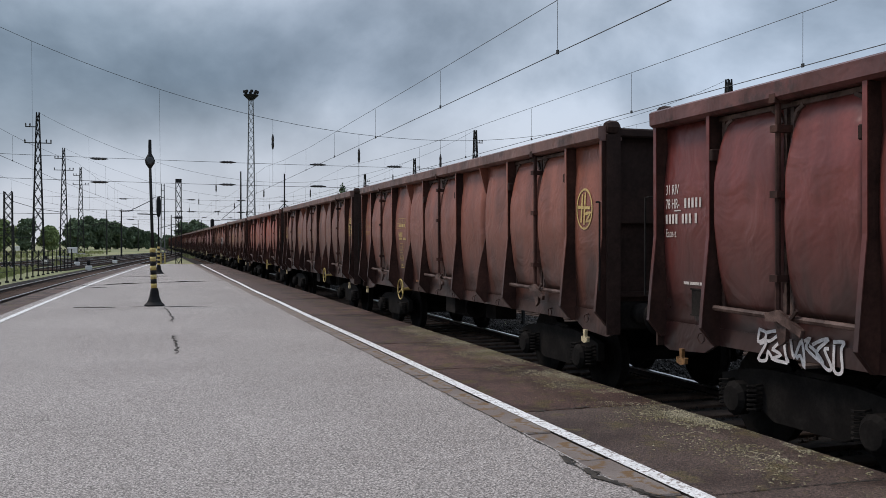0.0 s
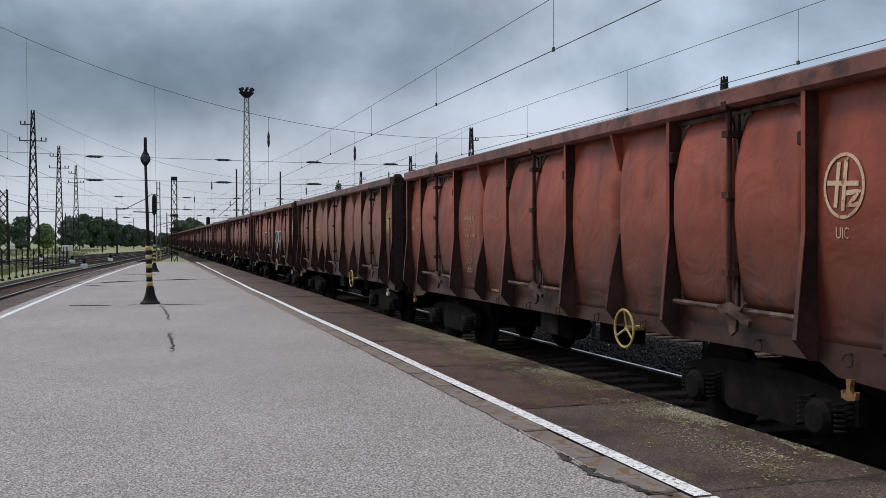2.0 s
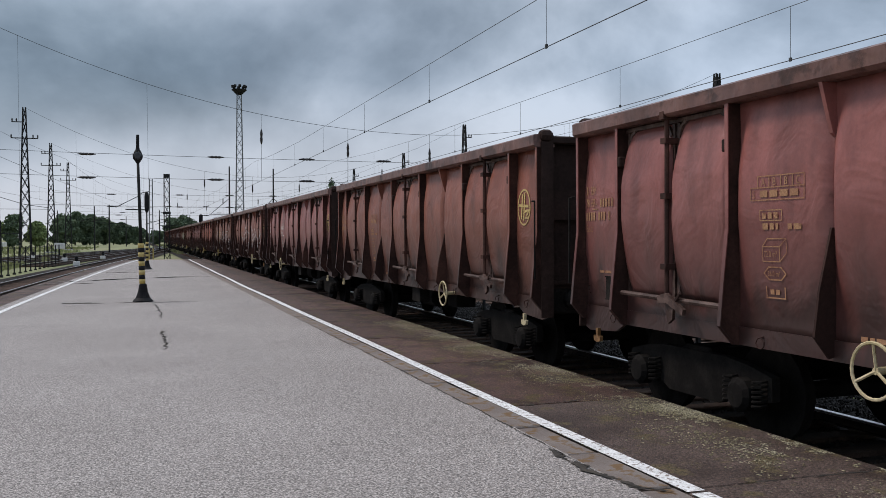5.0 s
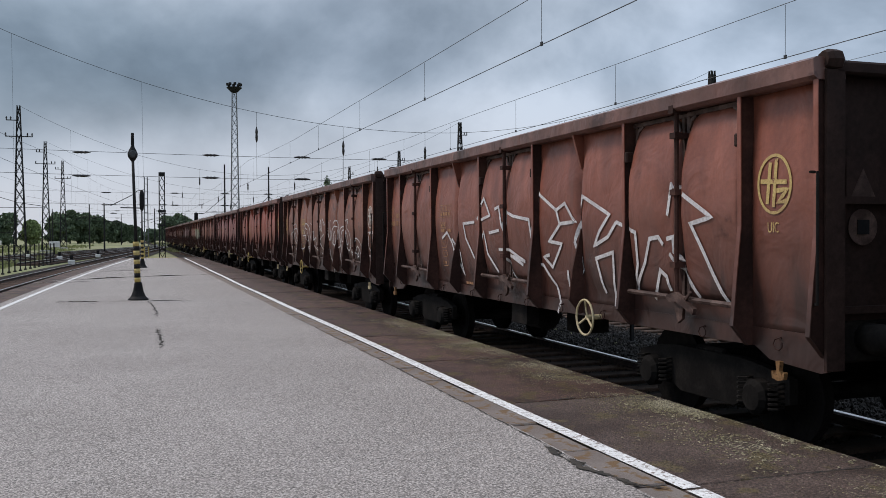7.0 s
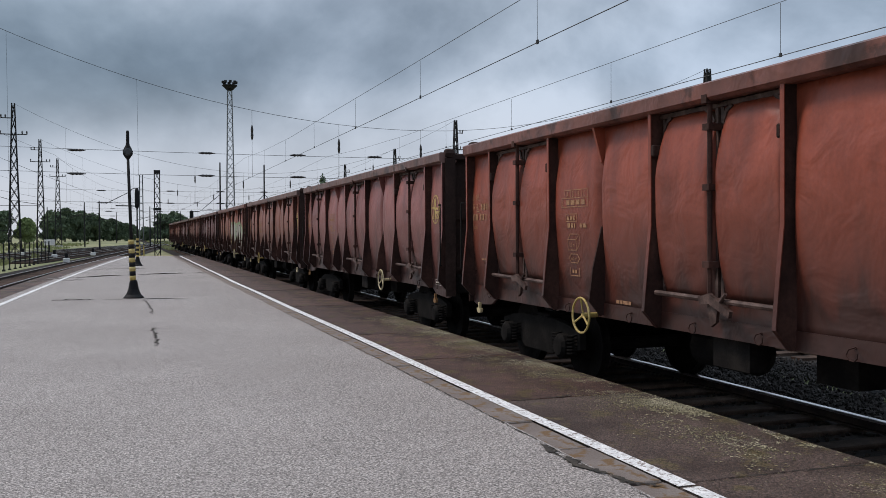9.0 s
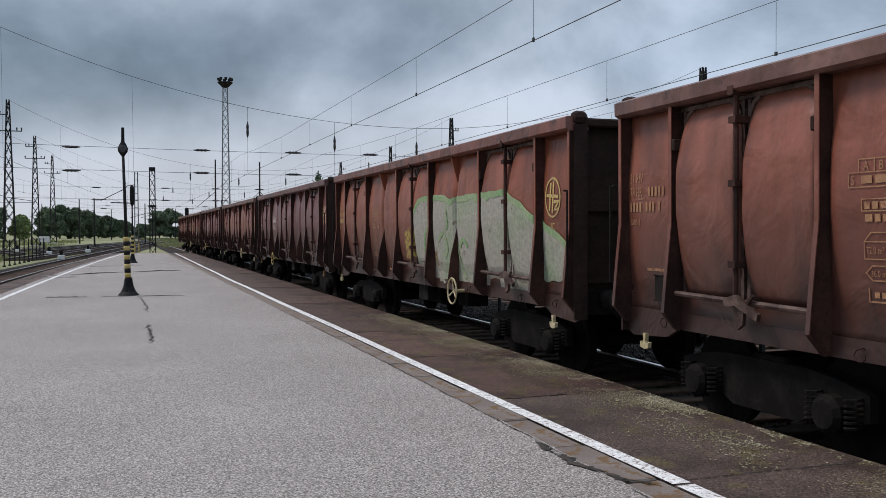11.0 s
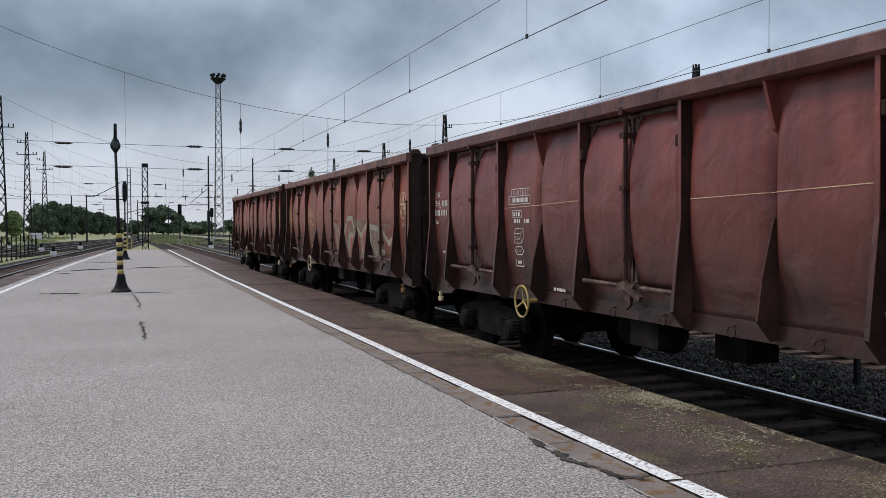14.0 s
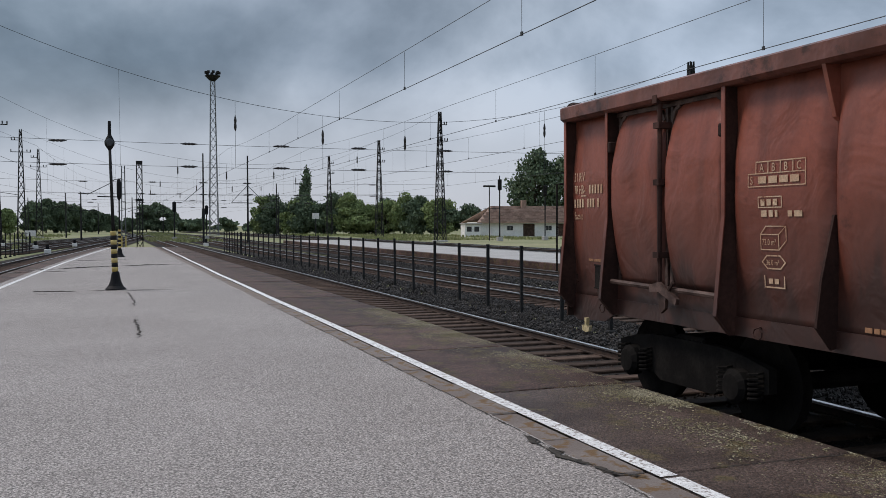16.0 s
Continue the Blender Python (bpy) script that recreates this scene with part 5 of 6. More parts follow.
def light_signal(x, y, h, label, heads=1):
    th = thing("light_signal", (x, y, GROUND), label, "signal", "light signals in the yard")
    bm = bmesh.new()
    bar(bm, (0, 0, 0), (0, 0, h), 0.09, 8)
    part("post", bm, mast_mat, th)
    for k in range(heads):
        bm = bmesh.new()
        box(bm, -0.27, 0.27, -0.16, 0.12, h - 1.5 - 1.8 * k, h - 0.05 - 1.8 * k, 0.08)
        hd = part("signal_head", bm, black_paint, th)
        for j in range(3):
            bm = bmesh.new()
            lathe(bm, [(0.12, 0), (0.13, -0.02), (0.13, -0.15), (0.11, -0.15)], (0, -0.16, h - 0.35 - 0.42 * j - 1.8 * k), "Y", 10)
            part("lens_hood", bm, black_paint, hd)
    bm = bmesh.new()
    box(bm, -0.35, 0.35, -0.35, 0.35, -0.05, 0.5, 0.03)
    part("footing", bm, platform_far, th)
    return th


light_signal(48.5, 110.2, 8.2, "tall black light signal beside the far tracks", 1)
light_signal(8.6, 135.5, 5.6, "black light signal on a steel post in the yard")
light_signal(14.5, 150.0, 5.4, "black light signal on a steel post in the yard")
light_signal(56.6, 113.0, 7.6, "tall black light signal beside the far tracks", 1)
th = thing("stop_board", (36.2, 168.0, GROUND), "pale square sign board on a black and white post", "sign")
bm = bmesh.new()
bar(bm, (0, 0, 0), (0, 0, 3.4), 0.1, 8)
part("post", bm, mast_mat, th)
bm = bmesh.new()
box(bm, -0.65, 0.65, -0.05, 0.05, 3.3, 4.4, 0.03)
part("board", bm, white_paint, th)
for x, y in ((-20.0, 155.0), (-9.0, 118.0)):
    th = thing("marker_board", (x, y, GROUND), "small white marker board on a short post", "sign")
    bm = bmesh.new()
    bar(bm, (0, 0, 0), (0, 0, 1.4), 0.06, 6)
    part("post", bm, mast_mat, th)
    bm = bmesh.new()
    box(bm, -0.6, 0.6, -0.05, 0.05, 0.9, 1.6, 0.03)
    part("board", bm, white_paint, th)
th = thing("street_lamp", (48.0, 112.5, GROUND), "slender yard lamp with a double head", "lamp")
bm = bmesh.new()
bar(bm, (0, 0, 0), (0, 0, 7.3), 0.07, 8)
part("post", bm, mast_mat, th)
bm = bmesh.new()
box(bm, -0.9, 0.9, -0.15, 0.15, 7.2, 7.45, 0.08)
part("lamp_head", bm, mast_mat, th)
for x, y in ((-4.6, 76.0), (-6.6, 92.0), (-3.5, 100.0), (9.2, 96.0), (-10.5, 104.0)):
    th = thing("point_lever", (x, y, GROUND), "low white and black point lantern beside the rails", "point lantern", "point lanterns in the yard")
    bm = bmesh.new()
    box(bm, -0.25, 0.25, -0.2, 0.2, 0, 0.35, 0.05)
    part("housing", bm, white_paint, th)
    bm = bmesh.new()
    box(bm, -0.12, 0.12, -0.12, 0.12, 0.35, 0.75, 0.04)
    part("lantern", bm, black_paint, th)

# ---------------------------------------------------------------- goods shed
hs = thing("goods_shed", (62.6, 151.0, GROUND), "long white-walled shed with a weathered red tile roof", "house", rz=-6)
bm = bmesh.new()
box(bm, 0, 34, 0, 9, -0.2, 2.6)
part("wall", bm, wall_white, hs)
bm = bmesh.new()
prism(bm, [(-0.8, 2.4), (4.5, 5.4), (9.8, 2.4), (9.8, 2.6), (4.5, 5.6), (-0.8, 2.6)], 0, -0.8, 34.8)
for v in bm.verts:
    if v.co.x < 0 and v.co.z > 4:
        v.co.x = 3.4        # hipped end
rf = part("roof", bm, roof_mat, hs)
bm = bmesh.new()
for i in range(11):
    for j in range(44):
        y0 = -0.78 + i * 0.48
        z0 = 2.61 + (y0 + 0.8) * 0.566
        x = -0.8 + j * 0.81
        if x < (y0 + 0.8) * 0.79 - 0.75:
            continue
        box(bm, x + 0.01, x + 0.79, y0, y0 + 0.5, z0, z0 + 0.10 + 0.24 * 0.5)
tagged(part("roof_tiles", bm, roof_mat, hs), kind="stuff")
bm = bmesh.new()
box(bm, 9.2, 10.1, 3.6, 4.4, 4.6, 6.7, 0.03)
part("chimney", bm, roof_mat, rf, "red brick chimney")
for x in (5.0, 12.5, 18.0, 24.0):
    bm = bmesh.new()
    box(bm, x, x + 1.3, -0.08, 0.05, 1.0, 2.0, 0.02)
    wn = part("window", bm, white_paint, hs)
    for k in range(2):
        bm = bmesh.new()
        box(bm, x + 0.1 + k * 0.58, x + 0.62 + k * 0.58, -0.1, -0.05, 1.1, 1.9)
        part("pane", bm, dark_glass, wn)
for x in (8.2, 15.0):
    bm = bmesh.new()
    box(bm, x, x + 2.2, -0.06, 0.05, 0, 2.3, 0.02)
    part("door", bm, sleeper_mat, hs, "dark wooden sliding door")
hut = thing("signal_hut", (59.1, 149.5, GROUND), "small white flat-roofed hut beside the shed", "hut", rz=-6)
bm = bmesh.new()
box(bm, 0, 2.9, 0, 3.0, -0.2, 2.2)
part("wall", bm, wall_white, hut)
bm = bmesh.new()
box(bm, -0.15, 3.05, -0.25, 3.25, 2.2, 2.42, 0.03)
part("roof", bm, platform_far, hut)
for x in (0.3, 1.7):
    bm = bmesh.new()
    box(bm, x, x + 0.9, -0.04, 0.05, 0.9, 1.8, 0.02)
    part("window", bm, dark_glass, hut)

# ---------------------------------------------------------------- trees
def tree(name, x, y, h, w, mat, label, trunk=0.25, leaf=0.34, count=1500, clumps=14, seed=0, squeeze=1.0):
    """Trunk with limbs, and a crown of many leaf sprays gathered in clumps."""
    rng = random.Random(seed * 77 + 5)
    th = thing(name, (x, y, GROUND), label, "tree")
    bm = bmesh.new()
    hb = h * trunk
    bar(bm, (0, 0, -0.2), (0.1, 0, h * 0.62), 0.05 * h * 0.45, 7, 0.02 * h * 0.3)
    centres = []
    for i in range(clumps):
        a, t = rng.uniform(0, 6.283), (i + 0.5) / clumps
        rr = w * 0.5 * math.sin(math.pi * min(0.97, 0.10 + 0.86 * t)) ** 0.75 * rng.uniform(0.35, 0.85)
        z = hb + (h - hb) * (0.08 + 0.82 * t)
        c = Vector((rr * math.cos(a), rr * math.sin(a), z))
        centres.append((c, w * rng.uniform(0.17, 0.27) * squeeze, (h - hb) * rng.uniform(0.10, 0.17)))
        bar(bm, (0.05, 0, max(0.2, z * 0.55)), c, 0.012 * h, 4, 0.004 * h)
    part("trunk", bm, bark, th)
    verts, faces = [], []
    for c, rw, rh in centres:
        for _ in range(count // clumps):
            d = Vector((rng.gauss(0, 1), rng.gauss(0, 1), rng.gauss(0, 1)))
            d = d.normalized() * rng.uniform(0.45, 1.08)
            p = c + Vector((d.x * rw, d.y * rw, d.z * rh))
            m = Euler((rng.uniform(0, 6.3), rng.uniform(0, 6.3), rng.uniform(0, 6.3))).to_matrix()
            s = leaf * rng.uniform(0.5, 1.25)
            b = len(verts)
            for q in ((-1, -0.4, 0), (0, -0.75, 0.15), (1, -0.2, 0), (0.35, 0.7, -0.1), (-0.6, 0.5, 0.1)):
                verts.append(p + m @ Vector(q) * s)
            faces += [(b, b + 1, b + 2, b + 3, b + 4)]
    me = bpy.data.meshes.new("crown")
    me.from_pydata(verts, [], faces)
    me.materials.append(mat)
    part("crown", me, None, th)
    return th


rng = random.Random(11)
# thicket on the far side of the right-hand yard
for i in range(26):
    t = i / 25
    x, y = 34 + 35 * t + rng.uniform(-1.5, 1.5), 216 - 42 * t + rng.uniform(-6, 6)
    tree("deciduous_tree", x, y, rng.uniform(6.0, 9.5) * (1.0 if t < 0.75 else 0.9), rng.uniform(6.5, 9.0), leaf_light if rng.random() < 0.55 else leaf_dark, "bushy green tree in a dense thicket beyond the tracks", 0.06, 0.27, 3600, 15, i)
tree("poplar", 43.6, 213.0, 15.8, 2.5, leaf_dark, "tall narrow dark green poplar", 0.05, 0.28, 3600, 20, 91, 1.7)
for i, (x, y, h, w) in enumerate(((99.5, 205.0, 21.0, 12.5), (107.0, 201.0, 20.0, 15.0), (115.0, 198.0, 18.0, 13.0))):
    tree("deciduous_tree", x, y, h, w, leaf_dark, "large dark green tree behind the shed", 0.15, 0.38, 6500, 24, 120 + i)
# left-hand woods
for i in range(5):
    x, y = -40 + i * 4.3 + rng.uniform(-0.8, 0.8), 232 + rng.uniform(-5, 5)
    tree("deciduous_tree", x, y, rng.uniform(7.2, 8.2) - (1.8 if i == 4 else 0.0), rng.uniform(6, 7.5) - (2.0 if i == 4 else 0.0), leaf_light if i % 3 else leaf_dark, "bushy green tree at the edge of the yard", 0.06, 0.33, 3200, 14, 150 + i)
for i in range(12):
    t = i / 11
    x, y = -24 + 25 * t, 310 + 20 * t + rng.uniform(-5, 5)
    tree("deciduous_tree", x, y, (10.6 - 6.2 * max(0.0, t - 0.2) - (1.6 if i == 0 else 0.0)) * rng.uniform(0.92, 1.06), rng.uniform(6.5, 8.5) * (1 - 0.3 * t), leaf_dark, "dark green tree in a distant wood", 0.05, 0.42, 2800, 13, 170 + i)
for i, (x, y, h, w) in enumerate(((10.6, 300.0, 8.6, 8.5), (14.2, 304.0, 9.4, 9.0), (17.2, 300.0, 7.6, 7.0), (6.0, 310.0, 4.6, 7.0))):
    tree("deciduous_tree", x, y, h, w, leaf_dark, "round dark green tree beyond the tracks", 0.08, 0.4, 3600, 15, 200 + i)
for i in range(14):
    x, y = 20 + i * 9 + rng.uniform(-2, 2), 330 - i * 3
    tree("deciduous_tree", x, y, rng.uniform(3, 5), rng.uniform(9, 12), leaf_dark, "low dark green tree in a distant row", 0.05, 0.7, 900, 10, 230 + i)

# grass and weeds between the sidings
def grass(name, areas, count, size, label):
    verts, faces = [], []
    for x0, x1, y0, y1 in areas:
        for _ in range(count):
            x, y = random.uniform(x0, x1), random.uniform(y0, y1)
            if noise.noise((x * 0.12, y * 0.05, 1.0)) < -0.12:
                continue
            s = size * random.uniform(0.4, 1.2)
            a = random.uniform(0, 3.14)
            dx, dy = math.cos(a) * s * 0.5, math.sin(a) * s * 0.5
            b = len(verts)
            verts += [(x - dx, y - dy, GROUND - 0.03), (x + dx, y + dy, GROUND - 0.03), (x + dx * 0.4 + random.uniform(-0.1, 0.1), y, GROUND + s)]
            faces.append((b, b + 1, b + 2))
    me = bpy.data.meshes.new(name)
    me.from_pydata(verts, [], faces)
    me.materials.append(grass_mat)
    return tagged(new(name, me), label, "grass", kind="stuff")


grass("grass", ((-60, -9, 88, 240), (-26, -8.5, 40, 100), (5, 14, 120, 300), (36, 62, 118, 200)), 9000, 0.36, "patchy light green weeds between the sidings")

# ---------------------------------------------------------------- the freight train
LIST = (
    ("maroon", "dark maroon", 4.1, "y"), ("brown", "faded brown", 4.1, "y"), ("umber", "sooty umber-brown", 9.4, "y"), ("red", "rust-red", 9.2, "y"),
    ("rusty", "rust-pitted brown", 9.2, "y"), ("orange", "rusty orange-brown", 9.2, "w"), ("purple", "dull purple-brown", 4.9, "w"), ("brown", "weathered brown", 9.2, "w"),
    ("purple", "dull purple-brown", 4.1, "w"), ("brown", "faded brown", 9.2, "w"), ("rusty", "rust-pitted brown", 4.1, "y"), ("red", "rust-red", 4.1, "y"),
    ("purple", "dark sooty brown", 9.2, "w"), ("brown", "weathered brown", 4.1, "y"), ("orange", "rusty orange-brown", 9.0, "w"), ("wine", "dark wine-brown", 4.1, "y"),
    ("brown", "faded brown", 9.0, "w"), ("maroon", "dark maroon", 4.05, "y"), ("russet", "sooty rust-red", 4.1, "w"), ("russet", "sooty rust-red", 5.2, "w"))
EXTRA = {0: " with a white scrawl", 5: " with three black sprayed panels", 9: " covered in white zigzag graffiti", 10: " covered in white looping graffiti",
         14: " with a pale green sprayed band", 17: " with a blue paper label", 18: " with worn grey and red graffiti"}
TRAIN = [wagon(k, p, c + " steel open goods wagon" + EXTRA.get(k, " rolling on the rails"), at, cream_paint if col == "w" else yellow_paint) for k, (p, c, at, col) in enumerate(LIST)]


def decal(k, name, me, d, z, mat, label="", squeeze=1.0, lift=0.008):
    if isinstance(me, list):
        me = flat_mesh(name, me)
    on_side(me, d, z, squeeze, lift)
    me.materials.clear()
    me.materials.append(mat)
    return part(name, me, None, TRAIN[k], label)


def letters(k, body, d, z, size, mat, squeeze=0.62):
    return decal(k, "lettering", text_mesh(body, size), d, z, mat, "stencilled lettering", squeeze)


def number_block(k, mat, d=0.12, z=2.44, kind="Eaos-z"):
    letters(k, "31 RIV", d, z, 0.15, mat)
    letters(k, "78 HR-", d, z - 0.15, 0.15, mat)
    for i in range(5):
        decal(k, "letter_bar", bars_of([0.058], 0.1), d + 0.36 + i * 0.064, z - 0.15, mat, "", 0.62)
    decal(k, "underline", [[(0, 0), (0.13, 0), (0.13, 0.012), (0, 0.012)]], d + 0.17, z - 0.18, mat)
    for i in (0, 1, 2, 3, 4.9, 5.9, 6.9, 8.5):
        decal(k, "number_bar", bars_of([0.062], 0.1), d + i * 0.064, z - 0.31, mat, "", 0.62)
    letters(k, kind, d, z - 0.45, 0.125, mat)


def frame_lines(x0, y0, x1, y1, w=0.009):
    return ribbons([[(x0, y0), (x1, y0), (x1, y1), (x0, y1), (x0, y0)]], w)


def data_block(k, mat, d=3.32, z=2.46):
    polys = frame_lines(0.10, -0.10, 0.68, 0.0) + frame_lines(0.0, -0.21, 0.68, -0.10)
    polys += ribbons([[(0.25 + 0.145 * i, -0.10), (0.25 + 0.145 * i, 0)] for i in range(3)], 0.01)
    decal(k, "load_table", polys, d, z, mat, "stencilled load table")
    for i, c in enumerate("ABBC"):
        letters(k, c, d + 0.145 + 0.145 * i, z - 0.085, 0.1, mat, 0.8)
    letters(k, "S", d + 0.025, z - 0.19, 0.1, mat, 0.8)
    for i in range(4):
        decal(k, "table_bar", bars_of([0.10], 0.06), d + 0.13 + 0.127 * i, z - 0.185, mat)
    decal(k, "weight_plate", frame_lines(0, -0.09, 0.28, 0) + [[(p[0] + 0.03, p[1] - 0.075) for p in q] for q in bars_of([0.05, 0.05, 0.05], 0.055)], d + 0.13, z - 0.30, mat)
    decal(k, "weight_bars", bars_of([0.07, 0.05, 0.03], 0.055) + [[(p[0] + 0.32, p[1]) for p in q] for q in bars_of([0.05, 0.09], 0.05)], d + 0.16, z - 0.47, mat)
    crate = ribbons([[(0, 0), (0.22, 0), (0.22, 0.13), (0, 0.13), (0, 0)], [(0, 0.13), (0.07, 0.2), (0.31, 0.2), (0.22, 0.13)], [(0.31, 0.2), (0.31, 0.08), (0.22, 0)]], 0.009)
    decal(k, "volume_mark", crate, d + 0.14, z - 0.75, mat, "stencilled box mark")
    letters(k, "72.0 m\u00b3", d + 0.155, z - 0.71, 0.075, mat, 0.75)
    hexa = ribbons([[(0, 0.055), (0.06, 0.11), (0.22, 0.11), (0.28, 0.055), (0.22, 0), (0.06, 0), (0, 0.055)]], 0.012)
    decal(k, "area_mark", hexa, d + 0.15, z - 0.91, mat)
    letters(k, "36.0 m\u00b2", d + 0.195, z - 0.88, 0.065, mat, 0.8)
    decal(k, "length_mark", ribbons([[(0, 0.1), (0, 0), (0.24, 0), (0.24, 0.1)]], 0.012) + [[(p[0] + 0.05, p[1] + 0.03) for p in q] for q in bars_of([0.05, 0.05], 0.045)], d + 0.17, z - 1.07, mat)


def badge(k, mat, d=12.36, z=2.36, word=True):
    """The owner's round mark as plain shapes: a ring with bars."""
    polys = ribbons([arc(0, 0, 0.21, 0.25, 0, 360, 28)], 0.028)
    polys += ribbons([[(-0.09, -0.17), (-0.05, 0.19)], [(-0.01, -0.2), (0.03, 0.22)], [(-0.18, 0.03), (0.16, 0.01)], [(0.03, -0.06), (0.17, -0.05), (0.05, -0.16), (0.16, -0.15)]], 0.04)
    decal(k, "round_mark", polys, d, z, mat, "round stencilled owner's mark")
    if word:
        letters(k, "UIC", d - 0.09, z - 0.42, 0.13, mat, 0.7)


def holder(k, d=0.57, z=1.20, sheet=None):
    """Wire-edged holder for a waybill."""
    bm = bmesh.new()
    x = -(SHEET + 0.03)
    box(bm, x - 0.012, x, wy(d + 0.36), wy(d), z, z + 0.25)
    for a, b, c, e in ((d - 0.015, d + 0.375, z - 0.015, z), (d - 0.015, d + 0.375, z + 0.25, z + 0.265)):
        box(bm, x - 0.02, x + 0.03, wy(b), wy(a), c, e)
    part("label_holder", bm, black_iron, TRAIN[k], "dark waybill holder")
    at = d - 0.14
    for w in (0.1, 0.16, 0.14, 0.1):
        decal(k, "notice_bar", bars_of([w], 0.03), at, z + 0.30, mark_faint if sheet is None else mark_white)
        at += w + 0.0135


for k in range(WAGONS):
    tone = {0: mark_white, 1: mark_faint, 2: mark_yellow, 3: mark_faint, 4: mark_yellow, 5: mark_faint, 8: mark_white, 9: mark_faint, 10: mark_yellow, 11: mark_faint,
            14: mark_yellow, 15: mark_white, 16: mark_yellow, 17: mark_white, 18: mark_yellow, 19: mark_cream}.get(k, mark_faint)
    data = {0: mark_white, 1: mark_yellow, 4: mark_yellow, 8: mark_white, 15: mark_white, 17: mark_white, 18: mark_yellow, 19: mark_cream, 10: mark_yellow}.get(k, mark_faint)
    mark = {3: mark_cream, 15: mark_cream, 18: mark_cream, 10: mark_white, 17: mark_white, 6: mark_yellow, 5: mark_white}.get(k, mark_yellow)
    number_block(k, tone, kind="Eas-z" if k in (6, 14, 15, 17) else "Eaos-z")
    data_block(k, data)
    badge(k, mark, word=k in (3, 5, 9, 14, 15, 17, 18, 19))
    holder(k, sheet=1 if k in (0, 15, 17) else None)
    if k in (0, 12, 15, 17):
        decal(k, "maintenance_bars", frame_lines(0, 0, 0.42, 0.09, 0.01) + [[(p[0] + 0.03, p[1] + 0.03) for p in q] for q in bars_of([0.06, 0.08, 0.06, 0.04], 0.03)], 12.25, 0.99, mark_white, lift=0.013)
    for x, wide in ((0.0, 0.07), (0.088, 0.05), (0.156, 0.1), (0.274, 0.06)):
        decal(k, "sill_bar", bars_of([wide], 0.04), 4.55 + x, 1.11, mark_white if k in (15, 17) else mark_faint, lift=0.013)


def tile_fill(keep, d0, d1, z0, z1, step=0.055):
    polys = []
    nx, nz = int((d1 - d0) / step), int((z1 - z0) / step)
    for i in range(nx):
        for j in range(nz):
            x, y = d0 + i * step, z0 + j * step
            if keep(x + step / 2, y + step / 2):
                polys.append([(x, y), (x + step, y), (x + step, y + step), (x, y + step)])
    return polys


# white scrawl on the sill of the first wagon
scrawl_a = [[(1.64, 1.14), (1.62, 1.03), (1.71, 1.06), (1.73, 1.12), (1.64, 1.14)], [(1.73, 1.12), (1.93, 1.15), (1.79, 1.05), (1.71, 1.06)], [(1.64, 1.01), (1.73, 1.02), (1.62, 0.87), (1.73, 0.87), (1.76, 0.95), (1.82, 0.89)], [(1.82, 0.98), (1.95, 1.08), (1.99, 1.14), (1.98, 1.02), (2.02, 0.88)], [(2.02, 0.88), (1.82, 0.89), (1.93, 0.94), (1.81, 0.98)]]
scrawl_b = [[(2.05, 1.09), (2.09, 0.94), (2.19, 1.09), (2.22, 0.87), (2.17, 0.96), (2.12, 0.93)], [(2.22, 1.09), (2.29, 1.12), (2.25, 1.03), (2.45, 0.93), (2.36, 1.02), (2.28, 1.06)], [(2.32, 1.07), (2.43, 1.12), (2.51, 1.13), (2.37, 1.01), (2.49, 0.89), (2.55, 0.91), (2.47, 1.04), (2.52, 1.06)], [(2.57, 1.12), (2.69, 1.13), (2.66, 1.06), (2.67, 0.89), (2.58, 0.89), (2.58, 1.1)]]
for strokes in (scrawl_a, scrawl_b):
    for q in strokes:
        decal(0, "graffiti", ribbons([rounded(q)], 0.03, 0.03), 0, 0, spray_white, "white sprayed scrawl", lift=0.025)
for d in (3.12, 7.6):
    decal(17, "scratched_line", ribbons([[(0, 0), (1.1, 0.02), (2.28, 0.05)]], 0.008), d, 2.2, mark_cream, "pale line along the sheet")
decal(0, "data_plate", frame_lines(0, 0, 0.22, 0.1, 0.012), 0.66, 1.0, mark_white, lift=0.013)

# three sprayed panels
for d, w in ((4.33, 1.1), (7.56, 1.1), (8.80, 1.1)):
    decal(5, "graffiti_panel", tile_fill(lambda x, y: 0 <= x <= w and 0.03 + 0.02 * math.sin(9 * x) < y < 1.02, 0, w, 0, 1.05, 0.05), d, 1.28, spray_black, "black sprayed panel")
    st = [[(0, 1.0), (w, 1.04), (w + 0.03, 0.02), (0.16, 0.0), (0, 1.0)], [(0.16, 0.02), (0.4, 0.45), (0.66, 0.92)], [(0.16, 0.02), (0.6, 0.42), (1.0, 0.74)], [(0.8, 0.86), (1.04, 1.02)],
          [(0.1, 0.58), (0.22, 0.66), (0.34, 0.64), (0.42, 0.54)]]
    st += [arc(0.16, 0.0, r, r * 0.95, 2, 44, 5) for r in (0.22, 0.34, 0.46, 0.6, 0.78, 0.96)]
    decal(5, "graffiti_lines", ribbons(st, 0.032), d, 1.28, spray_white, "white sprayed lines", lift=0.013)

